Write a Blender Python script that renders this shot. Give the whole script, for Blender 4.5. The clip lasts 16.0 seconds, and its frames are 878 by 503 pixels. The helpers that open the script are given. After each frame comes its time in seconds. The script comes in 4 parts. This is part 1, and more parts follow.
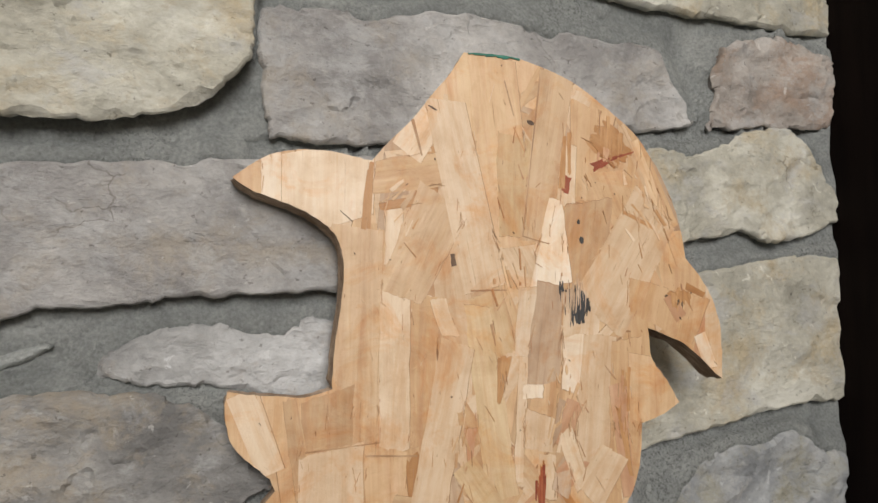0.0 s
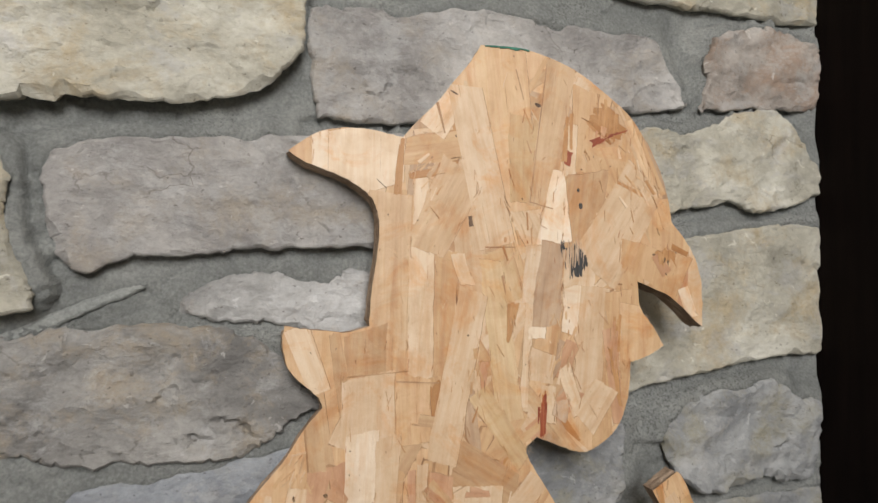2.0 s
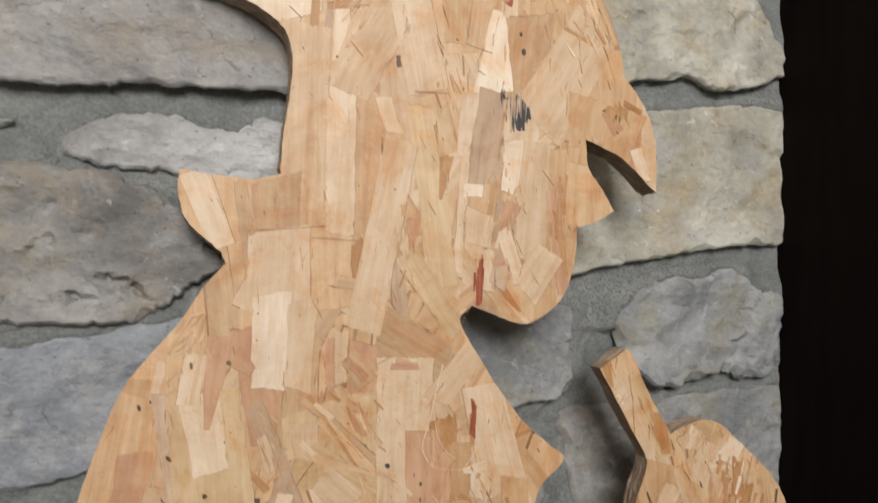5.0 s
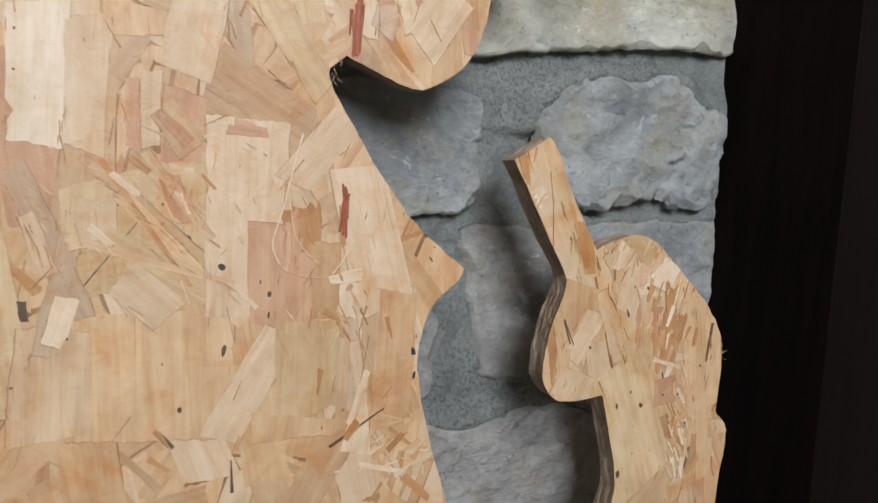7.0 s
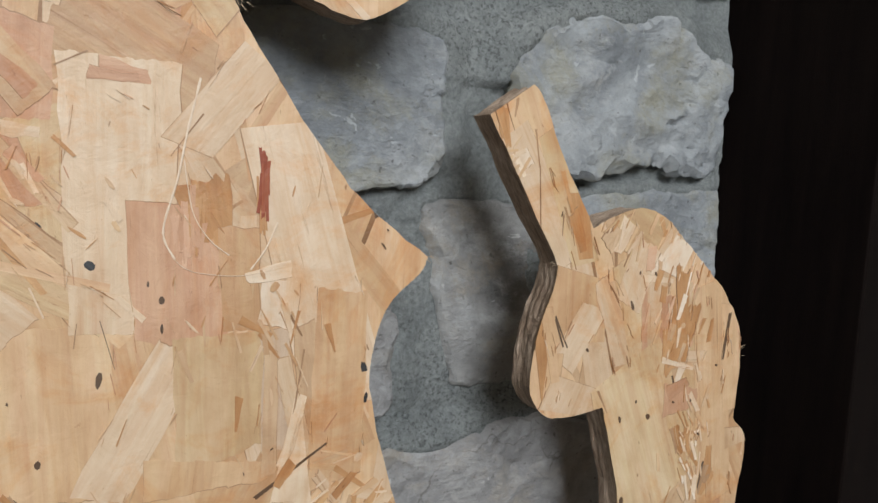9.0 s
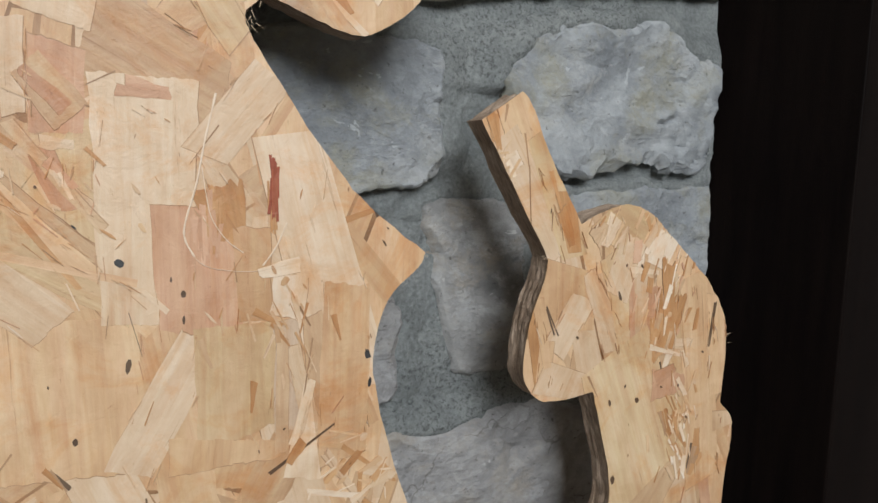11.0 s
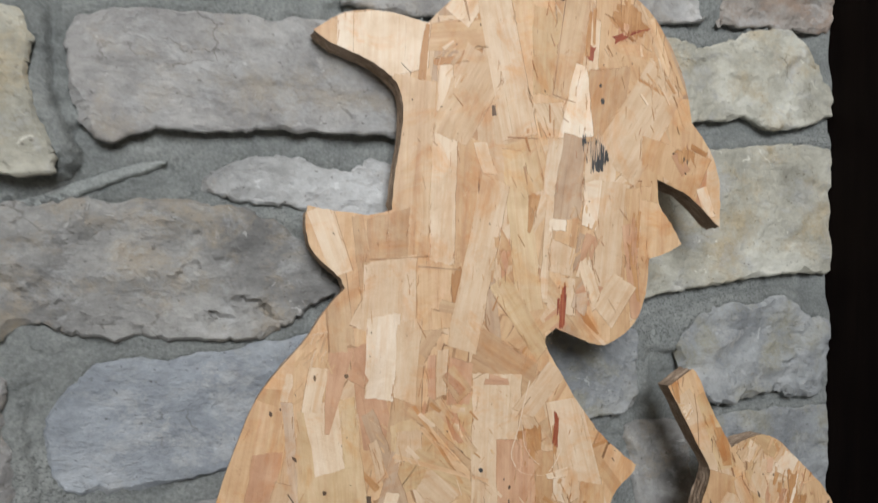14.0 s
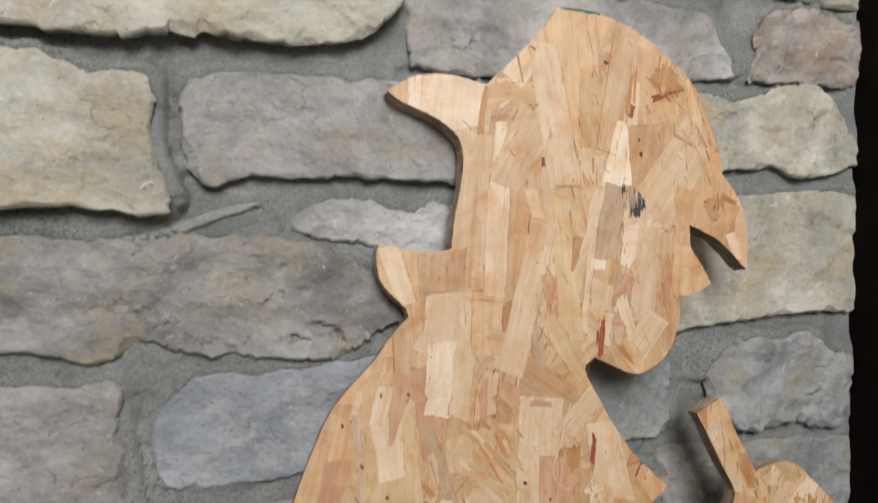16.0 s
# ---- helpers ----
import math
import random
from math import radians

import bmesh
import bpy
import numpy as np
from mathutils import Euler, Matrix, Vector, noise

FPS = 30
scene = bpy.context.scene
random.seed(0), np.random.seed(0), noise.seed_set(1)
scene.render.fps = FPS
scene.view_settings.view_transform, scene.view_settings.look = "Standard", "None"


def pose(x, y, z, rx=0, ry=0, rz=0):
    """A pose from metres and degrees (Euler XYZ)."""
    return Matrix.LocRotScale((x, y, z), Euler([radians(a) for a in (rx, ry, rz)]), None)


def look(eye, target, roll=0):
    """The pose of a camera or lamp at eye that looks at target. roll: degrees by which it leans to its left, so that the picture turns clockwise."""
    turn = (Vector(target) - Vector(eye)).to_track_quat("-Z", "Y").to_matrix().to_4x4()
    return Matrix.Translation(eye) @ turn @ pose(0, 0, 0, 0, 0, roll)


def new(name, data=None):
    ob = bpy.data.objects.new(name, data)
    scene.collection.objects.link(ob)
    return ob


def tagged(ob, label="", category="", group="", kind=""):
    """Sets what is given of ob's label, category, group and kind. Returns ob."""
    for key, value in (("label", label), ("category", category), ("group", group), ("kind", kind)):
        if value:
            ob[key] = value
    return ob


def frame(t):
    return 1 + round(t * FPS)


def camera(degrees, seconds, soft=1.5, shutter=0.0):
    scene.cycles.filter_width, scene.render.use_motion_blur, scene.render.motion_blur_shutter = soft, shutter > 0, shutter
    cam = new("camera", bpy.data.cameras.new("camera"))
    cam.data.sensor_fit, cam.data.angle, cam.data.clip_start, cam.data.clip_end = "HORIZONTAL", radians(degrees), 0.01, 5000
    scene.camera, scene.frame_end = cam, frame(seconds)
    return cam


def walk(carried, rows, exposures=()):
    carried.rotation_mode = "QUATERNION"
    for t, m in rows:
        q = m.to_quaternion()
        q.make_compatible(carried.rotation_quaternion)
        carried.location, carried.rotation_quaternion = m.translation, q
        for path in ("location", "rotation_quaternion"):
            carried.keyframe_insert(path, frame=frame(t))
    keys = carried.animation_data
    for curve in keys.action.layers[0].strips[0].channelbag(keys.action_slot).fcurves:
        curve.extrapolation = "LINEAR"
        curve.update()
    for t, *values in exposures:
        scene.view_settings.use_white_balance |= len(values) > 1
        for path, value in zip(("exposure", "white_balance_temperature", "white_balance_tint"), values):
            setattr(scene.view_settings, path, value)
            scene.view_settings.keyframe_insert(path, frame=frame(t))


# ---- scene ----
from mathutils import geometry

cam = camera(65.0, 16.0, shutter=0.35)
PATH = [
    (0, (0.171, -0.38, 1.692), (0.678, 1.547, 1.86), 0.8),
    (0.5, (0.168, -0.401, 1.686), (0.674, 1.528, 1.837), 1.0),
    (1, (0.163, -0.442, 1.678), (0.65, 1.495, 1.792), 1.3),
    (1.5, (0.154, -0.475, 1.668), (0.609, 1.469, 1.776), 1.3),
    (2, (0.156, -0.453, 1.673), (0.594, 1.495, 1.785), 1.4),
    (2.5, (0.161, -0.4, 1.685), (0.617, 1.543, 1.82), 1.3),
    (3, (0.158, -0.364, 1.691), (0.646, 1.569, 1.857), 1.2),
    (5.5, (0.215, -0.41, 1.56), (0.772, 1.511, 1.553), 1.7),
    (6, (0.232, -0.377, 1.534), (0.883, 1.512, 1.451), 2.6),
    (6.5, (0.241, -0.34, 1.522), (0.951, 1.525, 1.385), 3.2),
    (7, (0.252, -0.307, 1.516), (1.019, 1.532, 1.344), 3.4),
    (7.5, (0.264, -0.281, 1.513), (1.07, 1.54, 1.324), 3.2),
    (8, (0.276, -0.251, 1.513), (1.116, 1.552, 1.31), 2.8),
    (8.5, (0.286, -0.233, 1.512), (1.147, 1.557, 1.28), 2.4),
    (11, (0.283, -0.259, 1.514), (1.101, 1.55, 1.272), 1.5),
    (11.5, (0.283, -0.251, 1.515), (1.088, 1.562, 1.264), 1.3),
    (12, (0.266, -0.273, 1.513), (1.043, 1.553, 1.266), 1.1),
    (12.5, (0.225, -0.326, 1.527), (0.934, 1.534, 1.337), 1.5),
    (13, (0.18, -0.378, 1.549), (0.796, 1.523, 1.452), 2.1),
    (13.5, (0.15, -0.412, 1.572), (0.682, 1.516, 1.582), 2.2),
    (14, (0.137, -0.444, 1.602), (0.609, 1.497, 1.692), 2.3),
    (14.5, (0.134, -0.478, 1.617), (0.56, 1.469, 1.783), 2.4),
    (15, (0.126, -0.501, 1.63), (0.518, 1.447, 1.856), 2.8),
    (15.5, (0.113, -0.505, 1.631), (0.49, 1.445, 1.869), 3.2),
    (16, (0.106, -0.499, 1.61), (0.486, 1.459, 1.749), 3.8),
]
walk(cam, [(t, look(eye, target, roll)) for t, eye, target, roll in PATH],
     [(0.0, -0.2, 7000, 13), (3.0, -0.17, 7000, 13), (5.5, -0.12, 6850, 13), (6.3, -0.08, 6480, 11), (8.0, 0.03, 6220, 9), (12.0, 0.03, 6230, 9), (14.0, -0.12, 6420, 10), (16.0, -0.14, 6800, 12)])

# ---- light ----
WALL = Matrix.Translation((0.3, 0.037, 0.0)) @ Matrix.Rotation(radians(7.7), 4, "Z")   # the stone wall's own frame: u, depth, z

world = bpy.data.worlds.new("world")
scene.world = world
world.use_nodes = True
wn = world.node_tree
sky = wn.nodes.new("ShaderNodeTexSky")
sky.sky_type, sky.sun_disc = "NISHITA", False
sky.sun_elevation, sky.sun_rotation = radians(35), radians(150)
wn.links.new(sky.outputs[0], wn.nodes["Background"].inputs[0])
wn.nodes["Background"].inputs[1].default_value = 0.1

lamp = bpy.data.lights.new("window_light", "AREA")
lamp.shape, lamp.size, lamp.size_y, lamp.energy, lamp.color = "RECTANGLE", 0.8, 0.8, 43.5, (0.975, 0.985, 1.0)
lamp_ob = new("window_light", lamp)
lamp_ob.matrix_world = WALL @ look((-0.45, -1.9, 2.45), (0.0, 0.0, 1.6))


# ---- materials ----
def material(name, rough=0.6, spec=0.5):
    m = bpy.data.materials.new(name)
    m.use_nodes = True
    b = m.node_tree.nodes["Principled BSDF"]
    b.inputs["Roughness"].default_value = rough
    b.inputs["Specular IOR Level"].default_value = spec
    return m, m.node_tree, b


def node(nt, kind, **values):
    n = nt.nodes.new(kind)
    for key, value in values.items():
        n.inputs[key.replace("_", " ")].default_value = value
    return n


def ramp(nt, source, *stops):
    r = nt.nodes.new("ShaderNodeValToRGB")
    while len(r.color_ramp.elements) < len(stops):
        r.color_ramp.elements.new(0.5)
    for e, (p, c) in zip(r.color_ramp.elements, stops):
        e.position, e.color = p, (*c, 1.0)
    nt.links.new(source, r.inputs[0])
    return r.outputs[0]


def mix(nt, kind, fac, a, b):
    m = nt.nodes.new("ShaderNodeMix")
    m.data_type, m.blend_type = "RGBA", kind
    for sock, value in ((m.inputs[0], fac), (m.inputs[6], a), (m.inputs[7], b)):
        if hasattr(value, "links"):
            nt.links.new(value, sock)
        else:
            sock.default_value = value if isinstance(value, (int, float)) else (*value, 1.0)
    return m.outputs[2]


def noise_of(nt, coord, scale, detail=6.0, rough=0.6, distort=0.0):
    n = node(nt, "ShaderNodeTexNoise", Scale=scale, Detail=detail, Roughness=rough, Distortion=distort)
    nt.links.new(coord, n.inputs["Vector"])
    return n.outputs["Fac"]


def noise_colour(nt, coord, scale):
    n = node(nt, "ShaderNodeTexNoise", Scale=scale, Detail=4.0)
    nt.links.new(coord, n.inputs["Vector"])
    return n.outputs["Color"]


def stretched(nt, coord, scale, shift=None):
    m = nt.nodes.new("ShaderNodeMapping")
    m.inputs["Scale"].default_value = scale
    nt.links.new(coord, m.inputs["Vector"])
    if shift is not None:
        nt.links.new(shift, m.inputs["Location"])
    return m.outputs[0]


def bump(nt, bsdf, height, strength, distance, under=None):
    b = node(nt, "ShaderNodeBump", Strength=strength, Distance=distance)
    nt.links.new(height, b.inputs["Height"])
    if under is not None:
        nt.links.new(under, b.inputs["Normal"])
    nt.links.new(b.outputs[0], bsdf.inputs["Normal"])
    return b.outputs[0]


def stone_material(name, dark, mid, light, stain, stain_at=0.5):
    dark, mid, light, stain = ([v * f for v, f in zip(c, (1.13, 1.17, 1.18))] for c in (dark, mid, light, stain))
    m, nt, b = material(name, 0.85, 0.3)
    co = nt.nodes.new("ShaderNodeTexCoord").outputs["Object"]
    info = nt.nodes.new("ShaderNodeObjectInfo").outputs["Random"]
    shift = nt.nodes.new("ShaderNodeCombineXYZ")
    mul = nt.nodes.new("ShaderNodeMath")
    mul.operation = "MULTIPLY"
    mul.inputs[1].default_value = 7.0
    nt.links.new(info, mul.inputs[0])
    nt.links.new(mul.outputs[0], shift.inputs[1])
    place = stretched(nt, co, (1, 1, 1.15), shift.outputs[0])
    big = noise_of(nt, place, 9, 12, 0.68, 0.3)
    col = ramp(nt, big, (0.34, tuple(0.86 * v for v in dark)), (0.5, tuple(1.06 * v for v in mid)), (0.66, tuple(1.18 * v for v in light)))
    patch = ramp(nt, noise_of(nt, place, 17, 12, 0.74, 0.25), (stain_at, (0, 0, 0)), (stain_at + 0.14, (1, 1, 1)))
    col = mix(nt, "MIX", mix(nt, "MULTIPLY", 1.0, patch, (0.8, 0.8, 0.8)), col, stain)
    bloom = ramp(nt, noise_of(nt, stretched(nt, place, (1, 1, 1.3)), 23, 12, 0.76, 0.3), (0.52, (0, 0, 0)), (0.62, (0.5, 0.5, 0.5)))
    col = mix(nt, "MIX", bloom, col, (0.50, 0.51, 0.51))
    fine = noise_of(nt, place, 190, 8, 0.72)
    col = mix(nt, "OVERLAY", 0.3, col, ramp(nt, fine, (0.3, (0.3, 0.3, 0.3)), (0.7, (0.72, 0.72, 0.71))))
    scuff = ramp(nt, noise_of(nt, place, 42, 10, 0.72, 0.6), (0.6, (0, 0, 0)), (0.72, (1, 1, 1)))
    col = mix(nt, "MIX", mix(nt, "MULTIPLY", 1.0, scuff, (0.5, 0.5, 0.5)), col, (0.62, 0.61, 0.58))
    chip = ramp(nt, noise_of(nt, place, 75, 6, 0.6, 0.8), (0.67, (0, 0, 0)), (0.69, (0.55, 0.55, 0.55)))
    col = mix(nt, "MIX", chip, col, tuple(1.35 * v for v in light))
    vein = ramp(nt, noise_of(nt, stretched(nt, place, (1, 1, 2.6)), 28, 12, 0.62, 2.2), (0.49, (1, 1, 1)), (0.5, (0.55, 0.52, 0.48)), (0.51, (1, 1, 1)))
    col = mix(nt, "MULTIPLY", 0.25, col, vein)
    pits = ramp(nt, noise_of(nt, place, 240, 4, 0.6), (0.28, (0.3, 0.28, 0.26)), (0.36, (1, 1, 1)))
    col = mix(nt, "MULTIPLY", 0.7, col, pits)
    split = nt.nodes.new("ShaderNodeTexVoronoi")
    split.feature = "DISTANCE_TO_EDGE"
    split.inputs["Scale"].default_value = 17
    nt.links.new(stretched(nt, mix(nt, "ADD", 0.045, place, noise_colour(nt, place, 40)), (1, 1, 1.9)), split.inputs["Vector"])
    line = ramp(nt, split.outputs["Distance"], (0.0, (0.45, 0.42, 0.38)), (0.022, (1, 1, 1)))
    here = ramp(nt, noise_of(nt, place, 15, 4, 0.6), (0.55, (0, 0, 0)), (0.63, (0.75, 0.75, 0.75)))
    col = mix(nt, "MULTIPLY", here, col, line)
    nt.links.new(col, b.inputs["Base Color"])
    first = bump(nt, b, noise_of(nt, place, 44, 10, 0.7, 0.2), 0.7, 0.005)
    second = bump(nt, b, noise_of(nt, stretched(nt, place, (1, 1, 1.7)), 120, 8, 0.7, 0.6), 0.7, 0.0024, first)
    bump(nt, b, fine, 0.4, 0.0012, second)
    return m


STONE_GREY = stone_material("stone_grey", (0.212, 0.20, 0.195), (0.305, 0.29, 0.28), (0.42, 0.402, 0.385), (0.345, 0.30, 0.25), 0.52)
STONE_CREAM = stone_material("stone_cream", (0.31, 0.29, 0.24), (0.43, 0.405, 0.34), (0.54, 0.52, 0.455), (0.43, 0.345, 0.225))
STONE_BLUE = stone_material("stone_blue", (0.19, 0.198, 0.208), (0.275, 0.28, 0.285), (0.385, 0.388, 0.385), (0.29, 0.268, 0.20), 0.5)
STONE_SLATE = stone_material("stone_slate", (0.185, 0.20, 0.225), (0.27, 0.285, 0.31), (0.37, 0.385, 0.41), (0.30, 0.30, 0.29), 0.54)
STONE_BROWN = stone_material("stone_brown", (0.205, 0.197, 0.19), (0.295, 0.283, 0.27), (0.41, 0.393, 0.375), (0.33, 0.27, 0.20), 0.5)
STONE_PALE = stone_material("stone_pale", (0.26, 0.255, 0.25), (0.36, 0.352, 0.345), (0.52, 0.515, 0.51), (0.38, 0.32, 0.27), 0.52)
STONE_RUST = stone_material("stone_rust", (0.25, 0.215, 0.19), (0.345, 0.305, 0.275), (0.46, 0.43, 0.40), (0.32, 0.225, 0.17), 0.48)


def mortar_material(name="mortar", lift=1.22):
    m, nt, b = material(name, 0.95, 0.2)
    co = nt.nodes.new("ShaderNodeTexCoord").outputs["Object"]
    sand = noise_of(nt, co, 420, 6, 0.7)
    base = ramp(nt, noise_of(nt, co, 18, 6, 0.6, 0.5), (0.3, (0.20 * lift, 0.215 * lift, 0.21 * lift)), (0.52, (0.275 * lift, 0.292 * lift, 0.283 * lift)), (0.72, (0.355 * lift, 0.372 * lift, 0.357 * lift)))
    col = mix(nt, "OVERLAY", 0.48, base, ramp(nt, sand, (0.3, (0.2, 0.2, 0.2)), (0.7, (0.75, 0.75, 0.75))))
    holes = ramp(nt, noise_of(nt, co, 480, 5, 0.7), (0.40, (0.25, 0.25, 0.25)), (0.47, (1, 1, 1)))
    rough_at = ramp(nt, noise_of(nt, co, 9, 3, 0.5), (0.5, (0.06, 0.06, 0.06)), (0.6, (1, 1, 1)))
    holes = mix(nt, "MIX", rough_at, (1, 1, 1), holes)
    col = mix(nt, "MULTIPLY", 0.6, col, holes)
    nt.links.new(col, b.inputs["Base Color"])
    first = bump(nt, b, noise_of(nt, co, 110, 9, 0.78), 0.9, 0.005)
    bump(nt, b, sand, 0.8, 0.0016, first)
    return m


MORTAR = mortar_material()
MORTAR_SMEAR = mortar_material("mortar_smear", 1.7)


def plain_material(name, low, high, scale=6.0, rough=0.7, grain=0.1, stretch=(1, 1, 1), spec=0.5):
    m, nt, b = material(name, rough, spec)
    co = stretched(nt, nt.nodes.new("ShaderNodeTexCoord").outputs["Object"], stretch)
    n = noise_of(nt, co, scale, 8, 0.65, 0.3)
    nt.links.new(ramp(nt, n, (0.3, low), (0.7, high)), b.inputs["Base Color"])
    bump(nt, b, noise_of(nt, co, scale * 25, 5, 0.6), grain, 0.001)
    return m


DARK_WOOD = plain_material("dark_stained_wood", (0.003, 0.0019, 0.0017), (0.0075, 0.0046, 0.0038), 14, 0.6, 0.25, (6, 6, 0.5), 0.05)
PLASTER = plain_material("plaster", (0.68, 0.62, 0.555), (0.76, 0.70, 0.63), 5)
FLOORING = plain_material("concrete_floor", (0.14, 0.135, 0.13), (0.2, 0.19, 0.18), 4)
FRAME_PAINT = plain_material("window_paint", (0.72, 0.71, 0.68), (0.8, 0.79, 0.77), 8, 0.45)


def wood_material(name, pale, mid, deep, along=14.0, rough=0.46):
    """Strand wood: the grain runs along U of the strand's map."""
    pale, mid, deep = ([v * f for v, f in zip(c, (1.0, 0.985, 0.95))] for c in (pale, mid, deep))
    m, nt, b = material(name, rough, 0.4)
    uv = nt.nodes.new("ShaderNodeUVMap")
    uv.uv_map = "grain"
    geo = nt.nodes.new("ShaderNodeNewGeometry")
    co = stretched(nt, uv.outputs[0], (along, 260, 1))
    fibre = noise_of(nt, co, 1.0, 5, 0.65, 0.6)
    slow = noise_of(nt, stretched(nt, uv.outputs[0], (22, 60, 1)), 1.0, 4, 0.55, 0.7)
    col = ramp(nt, slow, (0.25, deep), (0.5, mid), (0.75, pale))
    col = mix(nt, "OVERLAY", 0.3, col, ramp(nt, fibre, (0.28, (0.28, 0.25, 0.22)), (0.62, (0.66, 0.66, 0.66))))
    isl = geo.outputs["Random Per Island"]
    col = mix(nt, "MULTIPLY", 0.8, col, ramp(nt, isl, (0.0, (0.88, 0.83, 0.78)), (0.5, (0.97, 0.955, 0.94)), (1.0, (1.0, 1.0, 1.0))))
    info = nt.nodes.new("ShaderNodeObjectInfo").outputs["Random"]
    col = mix(nt, "MULTIPLY", 1.0, col, ramp(nt, info, (0.0, (0.88, 0.82, 0.75)), (0.6, (1.0, 0.99, 0.97)), (1.0, (1.04, 1.04, 1.04))))
    obj = nt.nodes.new("ShaderNodeTexCoord").outputs["Object"]
    col = mix(nt, "MULTIPLY", 0.75, col, ramp(nt, noise_of(nt, obj, 38, 7, 0.65, 0.5), (0.32, (0.84, 0.77, 0.70)), (0.55, (1, 1, 1))))
    streak = ramp(nt, noise_of(nt, stretched(nt, uv.outputs[0], (13, 130, 1)), 1.0, 5, 0.6, 0.8), (0.54, (1, 1, 1)), (0.68, (0.84, 0.66, 0.48)))
    col = mix(nt, "MULTIPLY", 0.42, col, streak)
    hair = ramp(nt, noise_of(nt, stretched(nt, uv.outputs[0], (16, 330, 1)), 1.0, 6, 0.7, 0.5), (0.3, (0.52, 0.38, 0.27)), (0.37, (1, 1, 1)))
    col = mix(nt, "MULTIPLY", 0.65, col, hair)
    torn = ramp(nt, noise_of(nt, stretched(nt, uv.outputs[0], (55, 170, 1)), 1.0, 8, 0.75, 1.4), (0.62, (1, 1, 1)), (0.72, (1.14, 1.1, 1.04)))
    col = mix(nt, "MULTIPLY", 0.8, col, torn)
    blush = ramp(nt, noise_of(nt, obj, 26, 8, 0.7, 0.9), (0.5, (1, 1, 1)), (0.66, (0.96, 0.76, 0.58)))
    col = mix(nt, "MULTIPLY", 1.0, col, blush)
    fleck = ramp(nt, noise_of(nt, stretched(nt, uv.outputs[0], (90, 230, 1)), 1.0, 7, 0.8, 0.9), (0.29, (0.56, 0.36, 0.22)), (0.36, (1, 1, 1)))
    col = mix(nt, "MULTIPLY", 0.75, col, fleck)
    pore = ramp(nt, noise_of(nt, stretched(nt, uv.outputs[0], (150, 420, 1)), 1.0, 3, 0.5), (0.23, (0.45, 0.32, 0.22)), (0.29, (1, 1, 1)))
    col = mix(nt, "MULTIPLY", 0.8, col, pore)
    nt.links.new(col, b.inputs["Base Color"])
    first = bump(nt, b, noise_of(nt, obj, 90, 8, 0.7, 0.5), 0.45, 0.0016)
    bump(nt, b, fibre, 0.45, 0.0006, first)
    return m


WOOD = {
    "pale": wood_material("pale_strand", (0.792, 0.664, 0.532), (0.732, 0.588, 0.440), (0.653, 0.497, 0.352)),
    "cream": wood_material("cream_strand", (0.877, 0.787, 0.680), (0.816, 0.714, 0.594), (0.745, 0.621, 0.486)),
    "honey": wood_material("honey_strand", (0.712, 0.522, 0.352), (0.648, 0.454, 0.283), (0.554, 0.364, 0.215)),
    "tan": wood_material("tan_strand", (0.685, 0.519, 0.360), (0.615, 0.450, 0.300), (0.530, 0.376, 0.240)),
    "straw": wood_material("straw_strand", (0.715, 0.565, 0.390), (0.655, 0.500, 0.322), (0.570, 0.415, 0.250)),
    "rose": wood_material("rose_strand", (0.670, 0.445, 0.315), (0.610, 0.391, 0.265), (0.510, 0.308, 0.200)),
    "grey": wood_material("greyed_strand", (0.632, 0.498, 0.379), (0.566, 0.434, 0.326), (0.479, 0.360, 0.267)),
    "amber": wood_material("amber_strand", (0.612, 0.393, 0.211), (0.530, 0.310, 0.151), (0.418, 0.217, 0.097)),
    "red": wood_material("red_resin", (0.428, 0.155, 0.076), (0.326, 0.088, 0.045), (0.22, 0.05, 0.028)),
    # rim: brown that puts the shade of gaps between flakes into colour
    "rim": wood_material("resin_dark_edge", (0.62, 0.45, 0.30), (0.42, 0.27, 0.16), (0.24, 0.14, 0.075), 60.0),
    "bark": wood_material("bark_fleck", (0.200, 0.145, 0.094), (0.135, 0.092, 0.064), (0.08, 0.055, 0.042)),
    "ink": wood_material("blue_black_stain", (0.075, 0.08, 0.09), (0.05, 0.055, 0.062), (0.03, 0.033, 0.04)),
}


def edge_material():
    """Sawn edge of the board: layered strands seen end on."""
    m, nt, b = material("sawn_edge", 0.8, 0.25)
    co = nt.nodes.new("ShaderNodeTexCoord").outputs["Object"]
    lay = noise_of(nt, stretched(nt, co, (60, 520, 60)), 1.0, 9, 0.78, 1.4)
    col = ramp(nt, lay, (0.3, (0.13, 0.095, 0.07)), (0.47, (0.40, 0.30, 0.22)), (0.66, (0.68, 0.53, 0.40)))
    dirt = ramp(nt, noise_of(nt, co, 70, 5, 0.6), (0.4, (0.55, 0.5, 0.45)), (0.62, (1, 1, 1)))
    nt.links.new(mix(nt, "MULTIPLY", 0.8, col, dirt), b.inputs["Base Color"])
    bump(nt, b, lay, 0.7, 0.0015)
    return m


SAWN = edge_material()
GREEN = plain_material("green_paint", (0.012, 0.12, 0.085), (0.03, 0.22, 0.15), 120, 0.6)


# ---- helpers for building ----
def finish(name, verts, faces, mat, parent=None, label="", smooth=False):
    me = bpy.data.meshes.new(name)
    me.from_pydata(verts, [], faces)
    for mm in (mat if isinstance(mat, list) else [mat]):
        me.materials.append(mm)
    me.update()
    if smooth:
        me.shade_smooth()
    ob = new(name, me)
    if parent:
        ob.parent = parent
    if label:
        ob["label"] = label
    return ob


